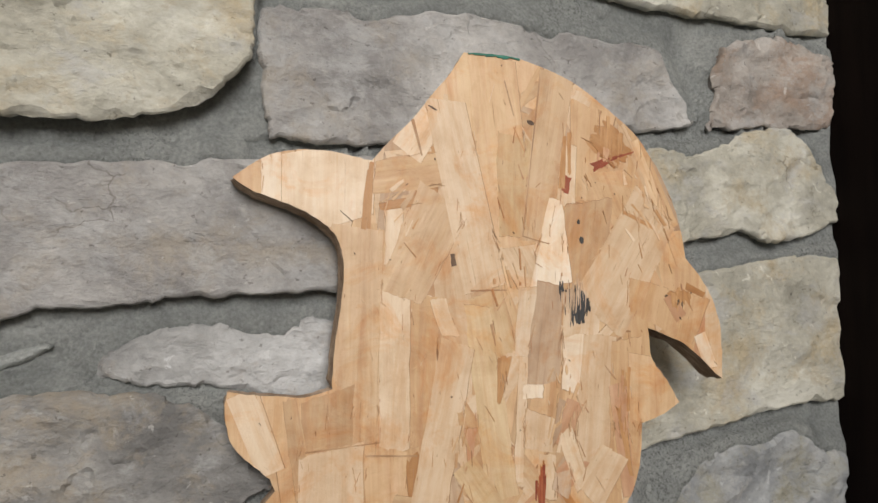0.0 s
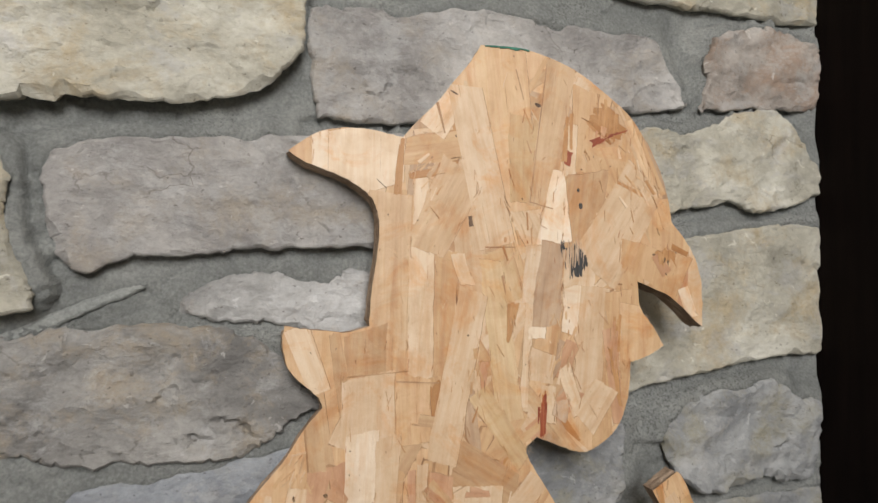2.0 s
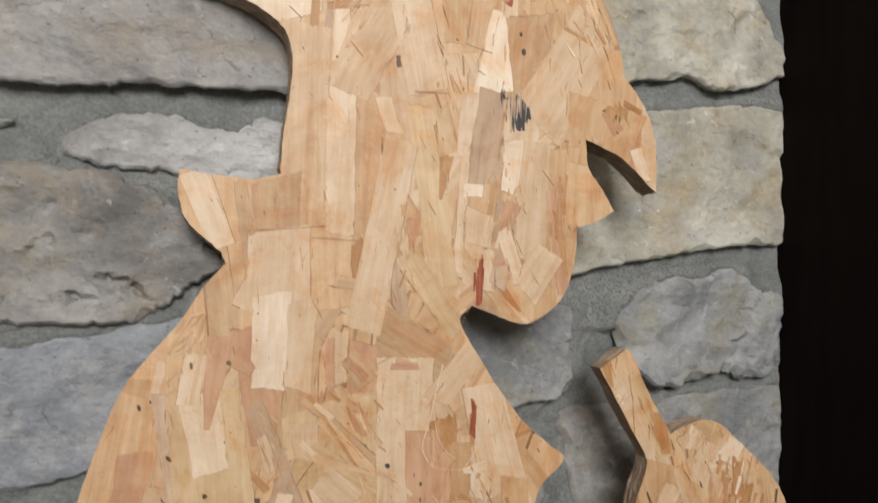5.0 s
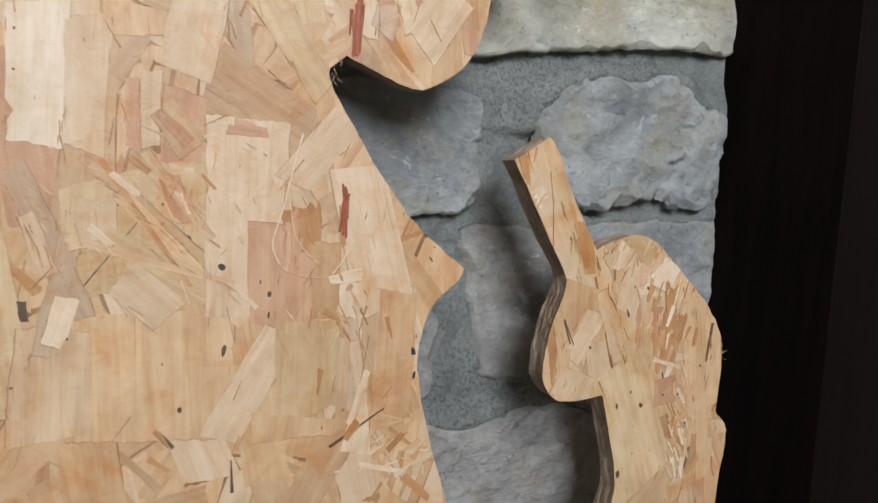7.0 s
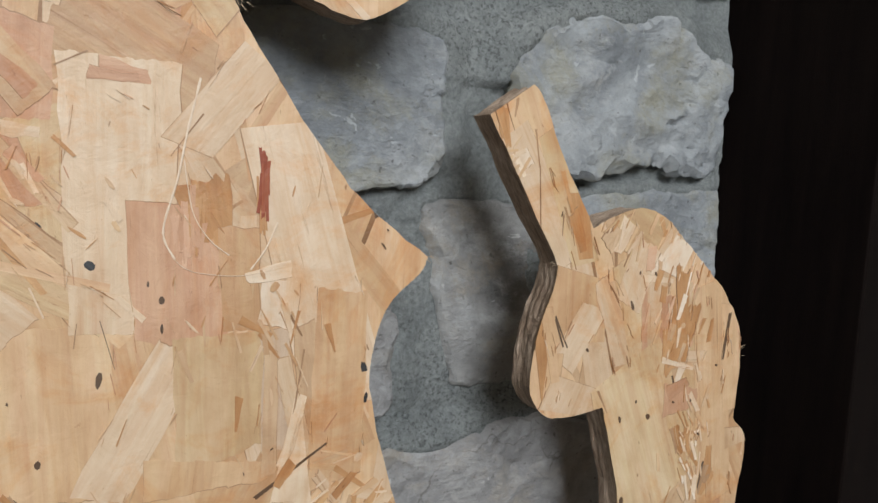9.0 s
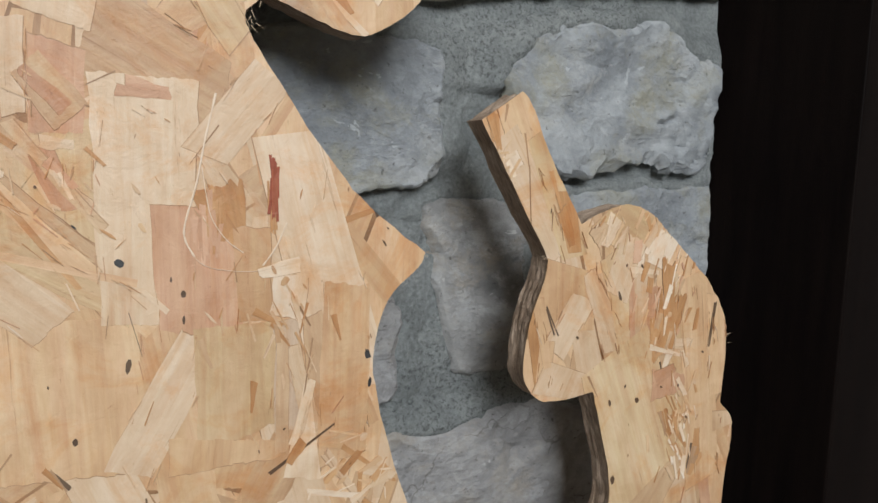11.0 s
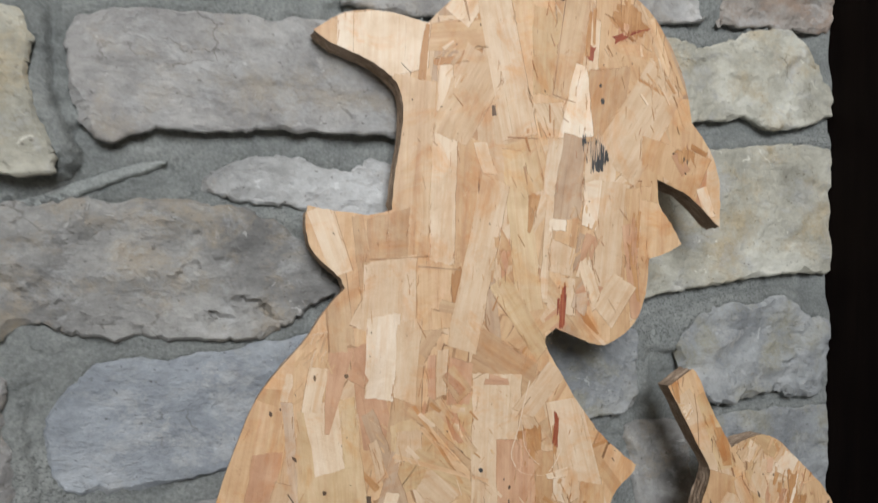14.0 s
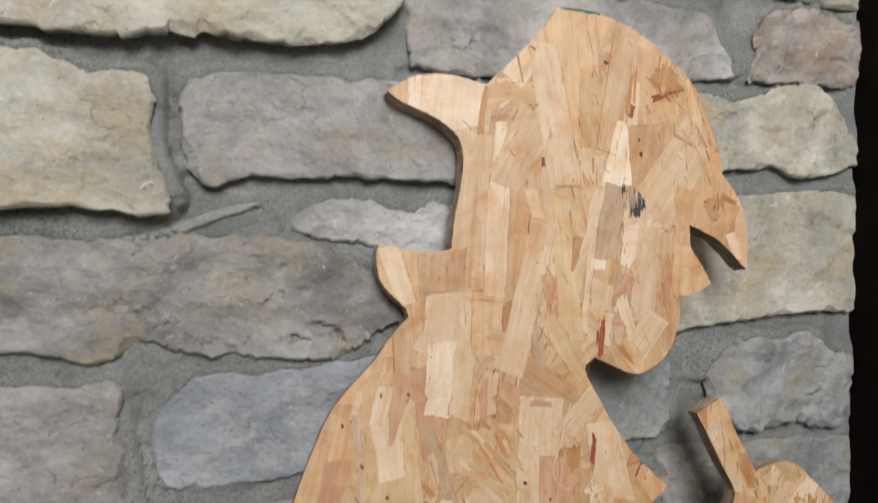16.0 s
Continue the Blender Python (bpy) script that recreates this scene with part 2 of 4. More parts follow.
def box(name, lo, hi, mat, parent=None, label="", bevel=0.0):
    bm = bmesh.new()
    bmesh.ops.create_cube(bm, size=1.0)
    for v in bm.verts:
        v.co = Vector([lo[i] + (v.co[i] + 0.5) * (hi[i] - lo[i]) for i in range(3)])
    if bevel:
        bmesh.ops.bevel(bm, geom=bm.edges[:], offset=bevel, segments=3, affect="EDGES", profile=0.5)
    me = bpy.data.meshes.new(name)
    bm.to_mesh(me)
    bm.free()
    me.materials.append(mat)
    ob = new(name, me)
    if parent:
        ob.parent = parent
    if label:
        ob["label"] = label
    return ob


def spline(points, steps, closed=False):
    """Points of a smooth curve through the given ones (Catmull-Rom)."""
    n, out = len(points), []
    P = [Vector(p) for p in points]
    for i in range(n if closed else n - 1):
        if closed:
            a, b, c, d = P[i - 1], P[i], P[(i + 1) % n], P[(i + 2) % n]
        else:
            b, c = P[i], P[i + 1]
            a = P[i - 1] if i else b * 2 - c
            d = P[i + 2] if i + 2 < n else c * 2 - b
        for k in range(steps):
            t = k / steps
            out.append(0.5 * (2 * b + (c - a) * t + (2 * a - 5 * b + 4 * c - d) * t * t + (3 * b - a - 3 * c + d) * t ** 3))
    if not closed:
        out.append(P[-1])
    return out


# ---- the stone wall ----
wall_north = box("wall_north", (-2.0, 0.03, 0.0), (2.4, 0.20, 3.2), MORTAR)
wall_north.matrix_world = WALL
tagged(wall_north, "wall of rough grey and cream stones set in grey mortar", "wall", kind="structure")


BEDDED = []     # outline, inward normal and face depth of each laid stone


def stone(mat, outline, out=0.0, rough=1.0, seed=0, label="", cracks=()):
    """One laid stone: an irregular outline in the wall's frame (mm from u 0, z 1600), an undercut broken arris and an uneven face."""
    off = seed * 3.7
    cracks = [[Vector((u / 1000, 1.6 + z / 1000)) for u, z in line] for line in cracks]
    ring = []
    for p in spline([(u / 1000, 1.6 + z / 1000, 0) for u, z in outline], 14, True):
        w = Vector((0, 0, 0))
        for f, a in ((42, 0.0022), (120, 0.0026), (340, 0.0017)):
            w += Vector((noise.noise((p.x * f, p.y * f, off)), noise.noise((p.x * f, p.y * f, off + 9)), 0)) * a
        ring.append(p + w * rough)
    n = len(ring)
    xs, zs = np.array([p.x for p in ring]), np.array([p.y for p in ring])
    if np.sum(xs * np.roll(zs, -1) - np.roll(xs, -1) * zs) < 0:
        ring, xs, zs = ring[::-1], xs[::-1], zs[::-1]
    tx, tz = np.roll(xs, -4) - np.roll(xs, 4), np.roll(zs, -4) - np.roll(zs, 4)
    size = np.hypot(tx, tz) + 1e-9
    ix, iz = -tz / size, tx / size          # inward
    verts, faces = [], []

    def relief(x, z):
        r = 0.0030 * noise.noise((x * 13, z * 19, off)) + 0.0022 * noise.noise((x * 38, z * 52, off + 3))
        r += 0.0030 * (noise.turbulence((x * 28, z * 44, off + 5), 4, True) - 0.45) + 0.0006 * noise.noise((x * 230, z * 230, off + 7))
        flake = noise.noise((x * 24, z * 34, off + 11))
        r += 0.0015 * min(1.0, max(0.0, (flake - 0.18) * 14))
        wx, wz = x * 26 + 0.5 * noise.noise((x * 60, z * 60, off + 1)), z * 40 + 0.5 * noise.noise((x * 60, z * 60, off + 4))
        cell = noise.voronoi((wx, wz, off))[1][0]
        lean = noise.cell_vector(cell * 7.3)
        r += 0.0012 * ((wx - cell.x) * (lean.x - 0.5) + (wz - cell.y) * (lean.y - 0.5)) * 2 + 0.0011 * (lean.z - 0.5)
        r *= rough
        for line in cracks:
            for a, b in zip(line, line[1:]):
                p = Vector((x, z))
                f = min(1.0, max(0.0, (p - a).dot(b - a) / (b - a).length_squared))
                gap = (p - a - (b - a) * f).length
                r += 0.0045 * max(0.0, 1 - gap / 0.0022) - (0.0012 * max(0.0, 1 - gap / 0.012) if (p - a - (b - a) * f).y > 0 else 0.0)
        return r

    levels = ((0.006, 0.03, 0), (0.0016, 0.0085, 0.3), (0.0, 0.0036, 0.55), (0.0008, 0.0014, 0.75), (0.0022, 0.0003, 0.92))
    BEDDED.append((xs, zs, ix, iz, out))
    chips = [max(0.0, noise.noise((xs[k] * 48, zs[k] * 48, off + 21)) - 0.12) * 0.011 * rough for k in range(n)]
    for step, (inset, d, amount) in enumerate(levels):
        for k in range(n):
            chip = chips[k] * (0, 0, 0, 0.55, 1.0)[step]
            x, z = xs[k] + ix[k] * (inset + chip), zs[k] + iz[k] * (inset + chip)
            verts.append((x, d + out + relief(x, z) * amount + (0.4 * chips[k] if step in (2, 3) else 0.0), z))
    for k in range(len(levels) - 1):
        for i in range(n):
            j = (i + 1) % n
            faces.append((k * n + i, k * n + j, (k + 1) * n + j, (k + 1) * n + i))
    rim = [Vector((v[0], v[2])) for v in verts[-n:]]
    step, inner = 0.0026, []
    rx, rz = np.array([v.x for v in rim]), np.array([v.y for v in rim])
    for a in range(int((rx.max() - rx.min()) / step)):
        for b in range(int((rz.max() - rz.min()) / step)):
            x = rx.min() + (a + 0.5 + 0.3 * noise.noise((a * 1.3, b * 1.7, off))) * step
            z = rz.min() + (b + 0.5 + 0.3 * noise.noise((a * 1.9, b * 1.1, off + 2))) * step
            if np.min((rx - x) ** 2 + (rz - z) ** 2) > 0.0015 ** 2:
                inner.append(Vector((x, z)))
    flat, _, tris, _, _, _ = geometry.delaunay_2d_cdt(rim + inner, [(i, (i + 1) % n) for i in range(n)], [], 1, 1e-7)
    base = len(verts)
    verts += [(p.x, out - 0.0 + 0.0003 + relief(p.x, p.y), p.y) for p in flat]
    faces += [tuple(base + i for i in t) for t in tris]
    me = bpy.data.meshes.new("stone")
    bm = bmesh.new()
    made = [bm.verts.new(v) for v in verts]
    for f in faces:
        bm.faces.new([made[i] for i in f])
    bmesh.ops.remove_doubles(bm, verts=bm.verts, dist=1e-5)
    bmesh.ops.recalc_face_normals(bm, faces=bm.faces)
    bm.to_mesh(me)
    bm.free()
    me.materials.append(mat)
    me.shade_smooth()
    me.set_sharp_from_angle(angle=radians(31))
    ob = new("stone", me)
    ob.parent = wall_north
    if label:
        ob["label"] = label
    return ob


stone(STONE_CREAM, [(-143,340),(-138,284),(-138,247),(-141,228),(-166,201),(-216,187),(-282,182),(-335,172),(-395,168),(-470,164),(-470,330)], -0.012, 1.2, 1, "thick cream stone with a chipped lower edge")
stone(STONE_GREY, [(-112,345),(-99,299),(-74,296),(-39,300),(-8,312),(47,339),(52,400),(-110,400)], 0.0, 1, 2)
stone(STONE_CREAM, [(62,395),(76,332),(106,319),(162,318),(215,320),(338,326),(347,338),(347,440),(64,440)], 0.0, 1, 3)
stone(STONE_GREY, [(-134,259),(-128,267),(-88,274),(-63,273),(-12,286),(71,286),(147,287),(166,268),(180,244),(179,230),(73,216),(-68,191),(-116,190),(-127,193),(-133,230)], 0.001, 1, 4)
stone(STONE_RUST, [(205,283),(218,300),(263,312),(298,314),(335,304),(336,252),(292,243),(221,235),(203,236),(208,262)], -0.002, 1.2, 5, "small reddish square stone")
stone(STONE_CREAM, [(100,189),(151,211),(189,210),(228,229),(276,241),(301,228),(334,194),(337,172),(304,155),(262,149),(235,154),(196,147),(100,133)], -0.002, 1, 6)
stone(STONE_CREAM, [(80,108),(189,123),(262,135),(303,141),(340,137),(347,120),(347,34),(340,26),(288,22),(215,12),(160,3),(80,-4)], -0.001, 0.8, 7, "large pale stone with a flat face")
stone(STONE_CREAM, [(-470,155),(-394,152),(-360,150),(-343,144),(-312,150),(-304,138),(-306,106),(-294,80),(-291,69),(-294,55),(-350,54),(-470,49)], -0.010, 1, 8)
stone(STONE_GREY, [(-290,146),(-276,156),(-242,164),(-164,172),(-63,184),(-40,180),(-42,112),(-106,101),(-167,96),(-200,90),(-232,89),(-250,84),(-265,78),(-275,84),(-282,93),(-287,120)], -0.003, 0.8, 9, "long grey stone with a mauve tinge")
stone(STONE_PALE, [(-211,60),(-203,68),(-185,77),(-158,83),(-140,81),(-115,76),(-106,81),(-96,86),(-60,80),(-70,40),(-114,41),(-147,47),(-167,48),(-190,51),(-205,54)], 0.006, 1.0, 10, "small white-streaked stone half buried in mortar")
stone(STONE_BROWN, [(-470,25),(-380,34),(-315,38),(-266,45),(-196,46),(-163,40),(-145,30),(-122,6),(-114,-10),(-134,-15),(-149,-29),(-173,-40),(-224,-41),(-272,-37),(-301,-32),(-326,-48),(-371,-45),(-470,-44)], 0.0035, 1.2, 11, "long brown-grey stone with an undulating lower edge", [[(-187, -14), (-180, -14), (-172, -16), (-166, -19), (-162, -25)], [(-199, -23), (-195, -25), (-190, -25)]])
stone(STONE_SLATE, [(-289,-99),(-285,-79),(-260,-54),(-223,-51),(-184,-45),(-120,-35),(-80,-60),(-80,-115),(-130,-122),(-186,-124),(-234,-133),(-262,-133),(-280,-127)], 0.006, 0.7, 12, "smooth blue-grey stone")
stone(STONE_GREY, [(-470,-70),(-348,-64),(-313,-62),(-307,-94),(-299,-138),(-310,-190),(-470,-185)], 0.0, 1, 13)
stone(STONE_GREY, [(-275,-150),(-230,-147),(-190,-140),(-110,-135),(-90,-170),(-100,-225),(-190,-240),(-270,-220)], 0.007, 0.7, 14)
stone(STONE_BLUE, [(159,-40),(170,-28),(191,-11),(243,-3),(274,3),(294,-4),(305,-14),(328,-17),(333,-40),(331,-72),(318,-86),(291,-86),(280,-79),(256,-82),(218,-91),(201,-87),(174,-71)], -0.004, 1.3, 15, "rough blue-grey stone with a knobbly face", [[(276, -56), (285, -55), (295, -52)], [(281, -80), (286, -85), (290, -90)]])
stone(STONE_BLUE, [(30,-32),(96,-26),(116,-27),(127,-34),(126,-61),(129,-82),(122,-92),(93,-98),(30,-100)], 0.0, 0.7, 16)
stone(STONE_BLUE, [(207,-103),(263,-96),(297,-95),(342,-91),(349,-100),(349,-157),(348,-206),(320,-212),(225,-205),(200,-150)], 0.0, 0.8, 17)
stone(STONE_BROWN, [(120,-106),(145,-101),(172,-103),(195,-113),(205,-150),(205,-195),(157,-198),(143,-193),(132,-166),(125,-131)], 0.005, 0.7, 18)
stone(STONE_GREY, [(60,-172),(90,-155),(101,-149),(109,-161),(107,-188),(100,-205),(60,-212)], 0.004, 0.7, 19)
stone(STONE_GREY, [(90,-230),(135,-225),(169,-217),(209,-219),(260,-230),(339,-222),(342,-330),(90,-340)], 0.001, 1, 20)

stone(MORTAR_SMEAR, [(-312,38),(-301,44),(-272,58),(-250,67),(-234,71),(-232,68),(-261,54),(-292,38),(-305,33)], 0.0082, 0.3, 31, "flat smear of pale mortar")


def mortar_bed(lo, hi, mat, step):
    """Trowelled mortar: smeared up against the tops and sides of the stones, raked back under their lower edges."""
    nu, nz = int((hi[0] - lo[0]) / step), int((hi[1] - lo[1]) / step)
    rx, rz, nx, nz_in, face = (np.concatenate([np.broadcast_to(b[k], b[0].shape)[::2] for b in BEDDED]) for k in range(5))
    verts, faces = [], []
    us = lo[0] + (hi[0] - lo[0]) * np.arange(nu + 1) / nu
    for j in range(nz + 1):
        z = lo[1] + (hi[1] - lo[1]) * j / nz
        near = np.abs(rz - z) < 0.06
        dx, dz = us[:, None] - rx[None, near], z - rz[None, near]
        far = dx * dx + dz * dz if near.any() else None
        pick = far.argmin(1) if near.any() else np.zeros(nu + 1, int)
        for i, u in enumerate(us):
            rough = max(0.0, min(1.0, 0.5 + 2.2 * noise.noise((u * 11, 7.7, z * 11))))
            d = 0.0105 + 0.004 * noise.noise((u * 9, 3.1, z * 13)) + 0.002 * noise.noise((u * 24, 6.1, z * 30))
            d += (0.0006 + 0.0026 * rough) * noise.noise((u * 75, 1.7, z * 80)) + (0.0004 + 0.0016 * rough) * noise.noise((u * 190, 5.2, z * 190))
            if near.any():
                k = pick[i]
                at = np.flatnonzero(near)[k]
                gap = math.sqrt(far[i, k])
                depth = dx[i, k] * nx[at] + dz[0, k] * nz_in[at]
                if depth > 0.009:
                    d = max(d, face[at] + 0.012)
                else:
                    side = min(1.0, max(0.04, 0.8 - 1.1 * nz_in[at]))
                    side *= min(1.0, max(0.15, 1.1 + 0.6 * noise.noise((u * 16, 2.2, z * 16))))
                    w = side * math.exp(-(max(0.0, gap - 0.003) / 0.011) ** 2)
                    d = d * (1 - w) + (face[at] + 0.0022 + 0.8 * max(0.0, depth) + 0.3 * (d - 0.0105)) * w
            w = math.exp(-((hi[0] - u) / 0.016) ** 2)
            verts.append((u, min(0.028, d * (1 - w) + (0.004 + 0.4 * (d - 0.0105)) * w), z))
    for j in range(nz):
        for i in range(nu):
            a = j * (nu + 1) + i
            faces.append((a, a + 1, a + nu + 2, a + nu + 1))
    return finish("mortar_bed", verts, faces, mat, wall_north, "", True)


mortar_bed((-0.60, 1.10), (0.338, 2.10), MORTAR, 0.0025)


# ---- dark post beside the stones ----
post = new("dark_post")
post.matrix_world = WALL
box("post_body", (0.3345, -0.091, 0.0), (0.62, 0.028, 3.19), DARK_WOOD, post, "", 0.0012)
tagged(post, "dark-stained wooden post projecting beside the stone wall", "post", kind="structure")


# ---- the cut-out board ----
THICK = 0.015
# one smooth run from corner to corner, in mm (x, z from 1600), clockwise from the crown
RUNS = [
    [(284, 243.5), (302, 244.5), (320, 243.5)],
    [(320, 243.5), (350, 234.5), (375, 220), (400, 200), (418, 173), (427, 150), (432, 127)],
    [(432, 127), (447, 108), (455, 90), (457, 72), (457, 51)],
    [(457, 51), (431, 72), (405, 83)],
    [(405, 83), (407, 64), (415, 54), (426, 37)],
    [(426, 37), (414, 30), (400, 25)],
    [(400, 25), (398, 0), (389, -22), (370, -36), (357, -36), (343, -31), (330, -26)],
    [(330, -26), (322, -33)],
    [(322, -36), (330, -50), (356, -87), (372, -104), (394, -121)],
    [(394, -121), (391, -127), (378, -140), (372, -164), (377, -193), (387, -225), (404, -272), (430, -310), (462, -316), (484, -290), (494, -255), (495, -236), (486, -202), (482, -190)],
    [(482, -190), (467, -192), (453, -191), (444, -180), (444, -164), (447, -149), (452, -136), (454, -126)],
    [(454, -126), (418, -66)],
    [(418, -66), (437, -53)],
    [(437, -53), (442, -58), (454, -82), (471, -110)],
    [(471, -110), (481, -105), (496, -101), (509, -104), (523, -115), (549, -138), (562, -156), (566, -170), (565, -205)],
    [(565, -205), (574, -215), (575, -228), (573, -244), (568, -300), (545, -380), (500, -430)],
    [(500, -430), (170, -430)],
    [(170, -430), (122, -370), (101, -290), (100, -220), (104, -180), (109, -151), (115, -125), (130, -80), (143, -59), (160, -38), (173, -17), (184, -4)],
    [(184, -4), (178, 5), (168, 13), (160, 23), (157, 37), (158, 48)],
    [(158, 48), (168, 46), (184, 45), (197, 44), (212, 48)],
    [(212, 48), (213, 70), (216, 96), (217, 114), (215, 124), (211, 133), (201, 141), (186, 148), (168, 154), (156, 161)],
    [(156, 161), (172, 173), (187, 178), (204, 179), (220, 177), (231, 175)],
    [(231, 175), (240, 186), (254, 201), (265, 216), (276, 230), (284, 243.5)],
]


def outline():
    pts = []
    for run in RUNS:
        for p in spline([(x / 1000, 1.6 + z / 1000, 0) for x, z in run], 5 if len(run) > 2 else 12)[:-1]:
            w = 0.0005 * noise.noise((p.x * 300, p.y * 300, 2.0)) + 0.0003 * noise.noise((p.x * 900, p.y * 900, 4.0))
            pts.append((p.x + w, p.y + w))
    return pts


OUTLINE = outline()


def cutout_board():
    thing = new("board_cutout")
    n = len(OUTLINE)
    bm = bmesh.new()
    front = [bm.verts.new((x, 0.0, z)) for x, z in OUTLINE]
    rings = [front]
    for k in range(1, 9):
        ring, y = [], THICK * k / 8
        for i, (x, z) in enumerate(OUTLINE):
            (ax, az), (cx, cz) = OUTLINE[i - 2], OUTLINE[(i + 2) % n]
            size = math.hypot(cx - ax, cz - az) + 1e-9
            deep = 0.0006 + 0.0009 * noise.noise((x * 60, k * 5.3, z * 60)) + 0.0006 * noise.noise((x * 260, k * 9.1, z * 260))
            deep = max(0.0, deep) - (0.0019 * k / 8 if (x < 0.24 and z > 1.57 or x > 0.4 and 1.645 < z < 1.69) and cx - ax < 0.3 * size and cz - az > -0.3 * size else 0.0)   # the saw leaned there
            ring.append(bm.verts.new((x - (az - cz) / size * deep, y, z - (cx - ax) / size * deep)))
        rings.append(ring)
    back = rings[-1]
    uv = bm.loops.layers.uv.new("grain")
    faces = [bm.faces.new(front), bm.faces.new(back[::-1])]
    for near, far in zip(rings, rings[1:]):
        for i in range(n):
            f = bm.faces.new((near[i], far[i], far[(i + 1) % n], near[(i + 1) % n]))
            f.material_index = 1
    for f in bm.faces:
        for lp in f.loops:
            lp[uv].uv = (lp.vert.co.z, lp.vert.co.x)
    bm.normal_update()
    bmesh.ops.triangulate(bm, faces=faces)
    bmesh.ops.recalc_face_normals(bm, faces=bm.faces)
    me = bpy.data.meshes.new("board")
    bm.to_mesh(me)
    bm.free()
    me.materials.append(WOOD["honey"])
    me.materials.append(SAWN)
    ob = new("board", me)
    ob.parent = thing
    return thing


board = tagged(cutout_board(), "oriented strand board cut-out with pale wood flakes hung on stones", "cutout")


# ---- wood strands pressed into the board's face ----
def inside(x, z):
    hit = False
    for i in range(len(OUTLINE)):
        (x0, z0), (x1, z1) = OUTLINE[i - 1], OUTLINE[i]
        if (z0 > z) != (z1 > z) and x < (x1 - x0) * (z - z0) / (z1 - z0) + x0:
            hit = not hit
    return hit


def ears():
    """The board's face cut into triangles."""
    bm = bmesh.new()
    f = bm.faces.new([bm.verts.new((x, z, 0)) for x, z in OUTLINE])
    bm.normal_update()
    bmesh.ops.triangulate(bm, faces=[f])
    out = []
    for t in bm.faces:
        p = [(v.co.x, v.co.y) for v in t.verts]
        turn = (p[1][0] - p[0][0]) * (p[2][1] - p[0][1]) - (p[1][1] - p[0][1]) * (p[2][0] - p[0][0])
        out.append(p if turn > 0 else p[::-1])
    bm.free()
    return out


EARS = ears()


def cut(poly, shape):
    """What a convex shape (anticlockwise) leaves of a polygon."""
    for i in range(len(shape)):
        (ax, az), (bx, bz) = shape[i - 1], shape[i]
        out = []
        for k in range(len(poly)):
            p, q = poly[k - 1], poly[k]
            dp = (bx - ax) * (p[1] - az) - (bz - az) * (p[0] - ax)
            dq = (bx - ax) * (q[1] - az) - (bz - az) * (q[0] - ax)
            if (dp >= 0) != (dq >= 0):
                f = dp / (dp - dq)
                out.append((p[0] + (q[0] - p[0]) * f, p[1] + (q[1] - p[1]) * f))
            if dq >= 0:
                out.append(q)
        poly = out
        if len(poly) < 3:
            return []
    return poly


def clipped(shape):
    """The pieces of a convex shape that lie on the board."""
    lo_x, hi_x = min(p[0] for p in shape), max(p[0] for p in shape)
    lo_z, hi_z = min(p[1] for p in shape), max(p[1] for p in shape)
    out = []
    for t in EARS:
        if max(p[0] for p in t) < lo_x or min(p[0] for p in t) > hi_x or max(p[1] for p in t) < lo_z or min(p[1] for p in t) > hi_z:
            continue
        piece = cut(t, shape)
        if len(piece) > 2:
            out.append(piece)
    return out


def strand_shape(x0, z0, x1, z1, w0, w1, rng, fray=0.0003):
    """The outline of a flake from its axis and its width at both ends: ragged where it lies free, cut where it meets the saw line."""
    dx, dz = x1 - x0, z1 - z0
    n = math.hypot(dx, dz)
    ax, az = dx / n, dz / n
    lean0, lean1 = rng.uniform(-0.18, 0.18) * w0, rng.uniform(-0.18, 0.18) * w1
    at = lambda s, o: (x0 + ax * s - az * o, z0 + az * s + ax * o)
    plain = [at(-lean0, -w0 / 2), at(n - lean1, -w1 / 2), at(n + lean1, w1 / 2), at(lean0, w0 / 2)]
    if n < 0.007 and w0 < 0.004:
        knots = [k / 7 * 2 * math.pi for k in range(7)]
        ragged = [at(n / 2 + n / 2 * math.cos(k) * rng.uniform(0.7, 1.1), w0 / 2 * math.sin(k) * rng.uniform(0.7, 1.1)) for k in knots]
        return ([ragged], (ax, az), True) if all(inside(*p) for p in ragged) else (clipped(plain), (ax, az), False)
    ragged = []
    sides = max(3, int(n / 0.008))
    for k in range(sides + 1):
        f = k / sides
        ragged.append(at(-lean0 + (n - lean1 + lean0) * f, -(w0 + (w1 - w0) * f) / 2 + rng.gauss(0, min(0.0004, 0.06 * w0))))
    teeth = max(2, int(w1 / 0.0013))
    step = 0.0
    for k in range(1, teeth):
        f = (k + rng.uniform(-0.4, 0.4)) / teeth
        step = step * 0.6 + rng.gauss(0, fray)
        ragged.append(at(n - lean1 + 2 * lean1 * f + step, -w1 / 2 + w1 * f))
    for k in range(sides + 1):
        f = 1 - k / sides
        ragged.append(at(lean0 + (n + lean1 - lean0) * f, (w0 + (w1 - w0) * f) / 2 + rng.gauss(0, min(0.0004, 0.06 * w0))))
    teeth = max(2, int(w0 / 0.0013))
    step = 0.0
    for k in range(1, teeth):
        f = 1 - (k + rng.uniform(-0.4, 0.4)) / teeth
        step = step * 0.6 + rng.gauss(0, fray)
        ragged.append(at(-lean0 + 2 * lean0 * f + step, -w0 / 2 + w0 * f))
    if all(inside(*p) for p in ragged):
        return [ragged], (ax, az), True
    return clipped(plain), (ax, az), False


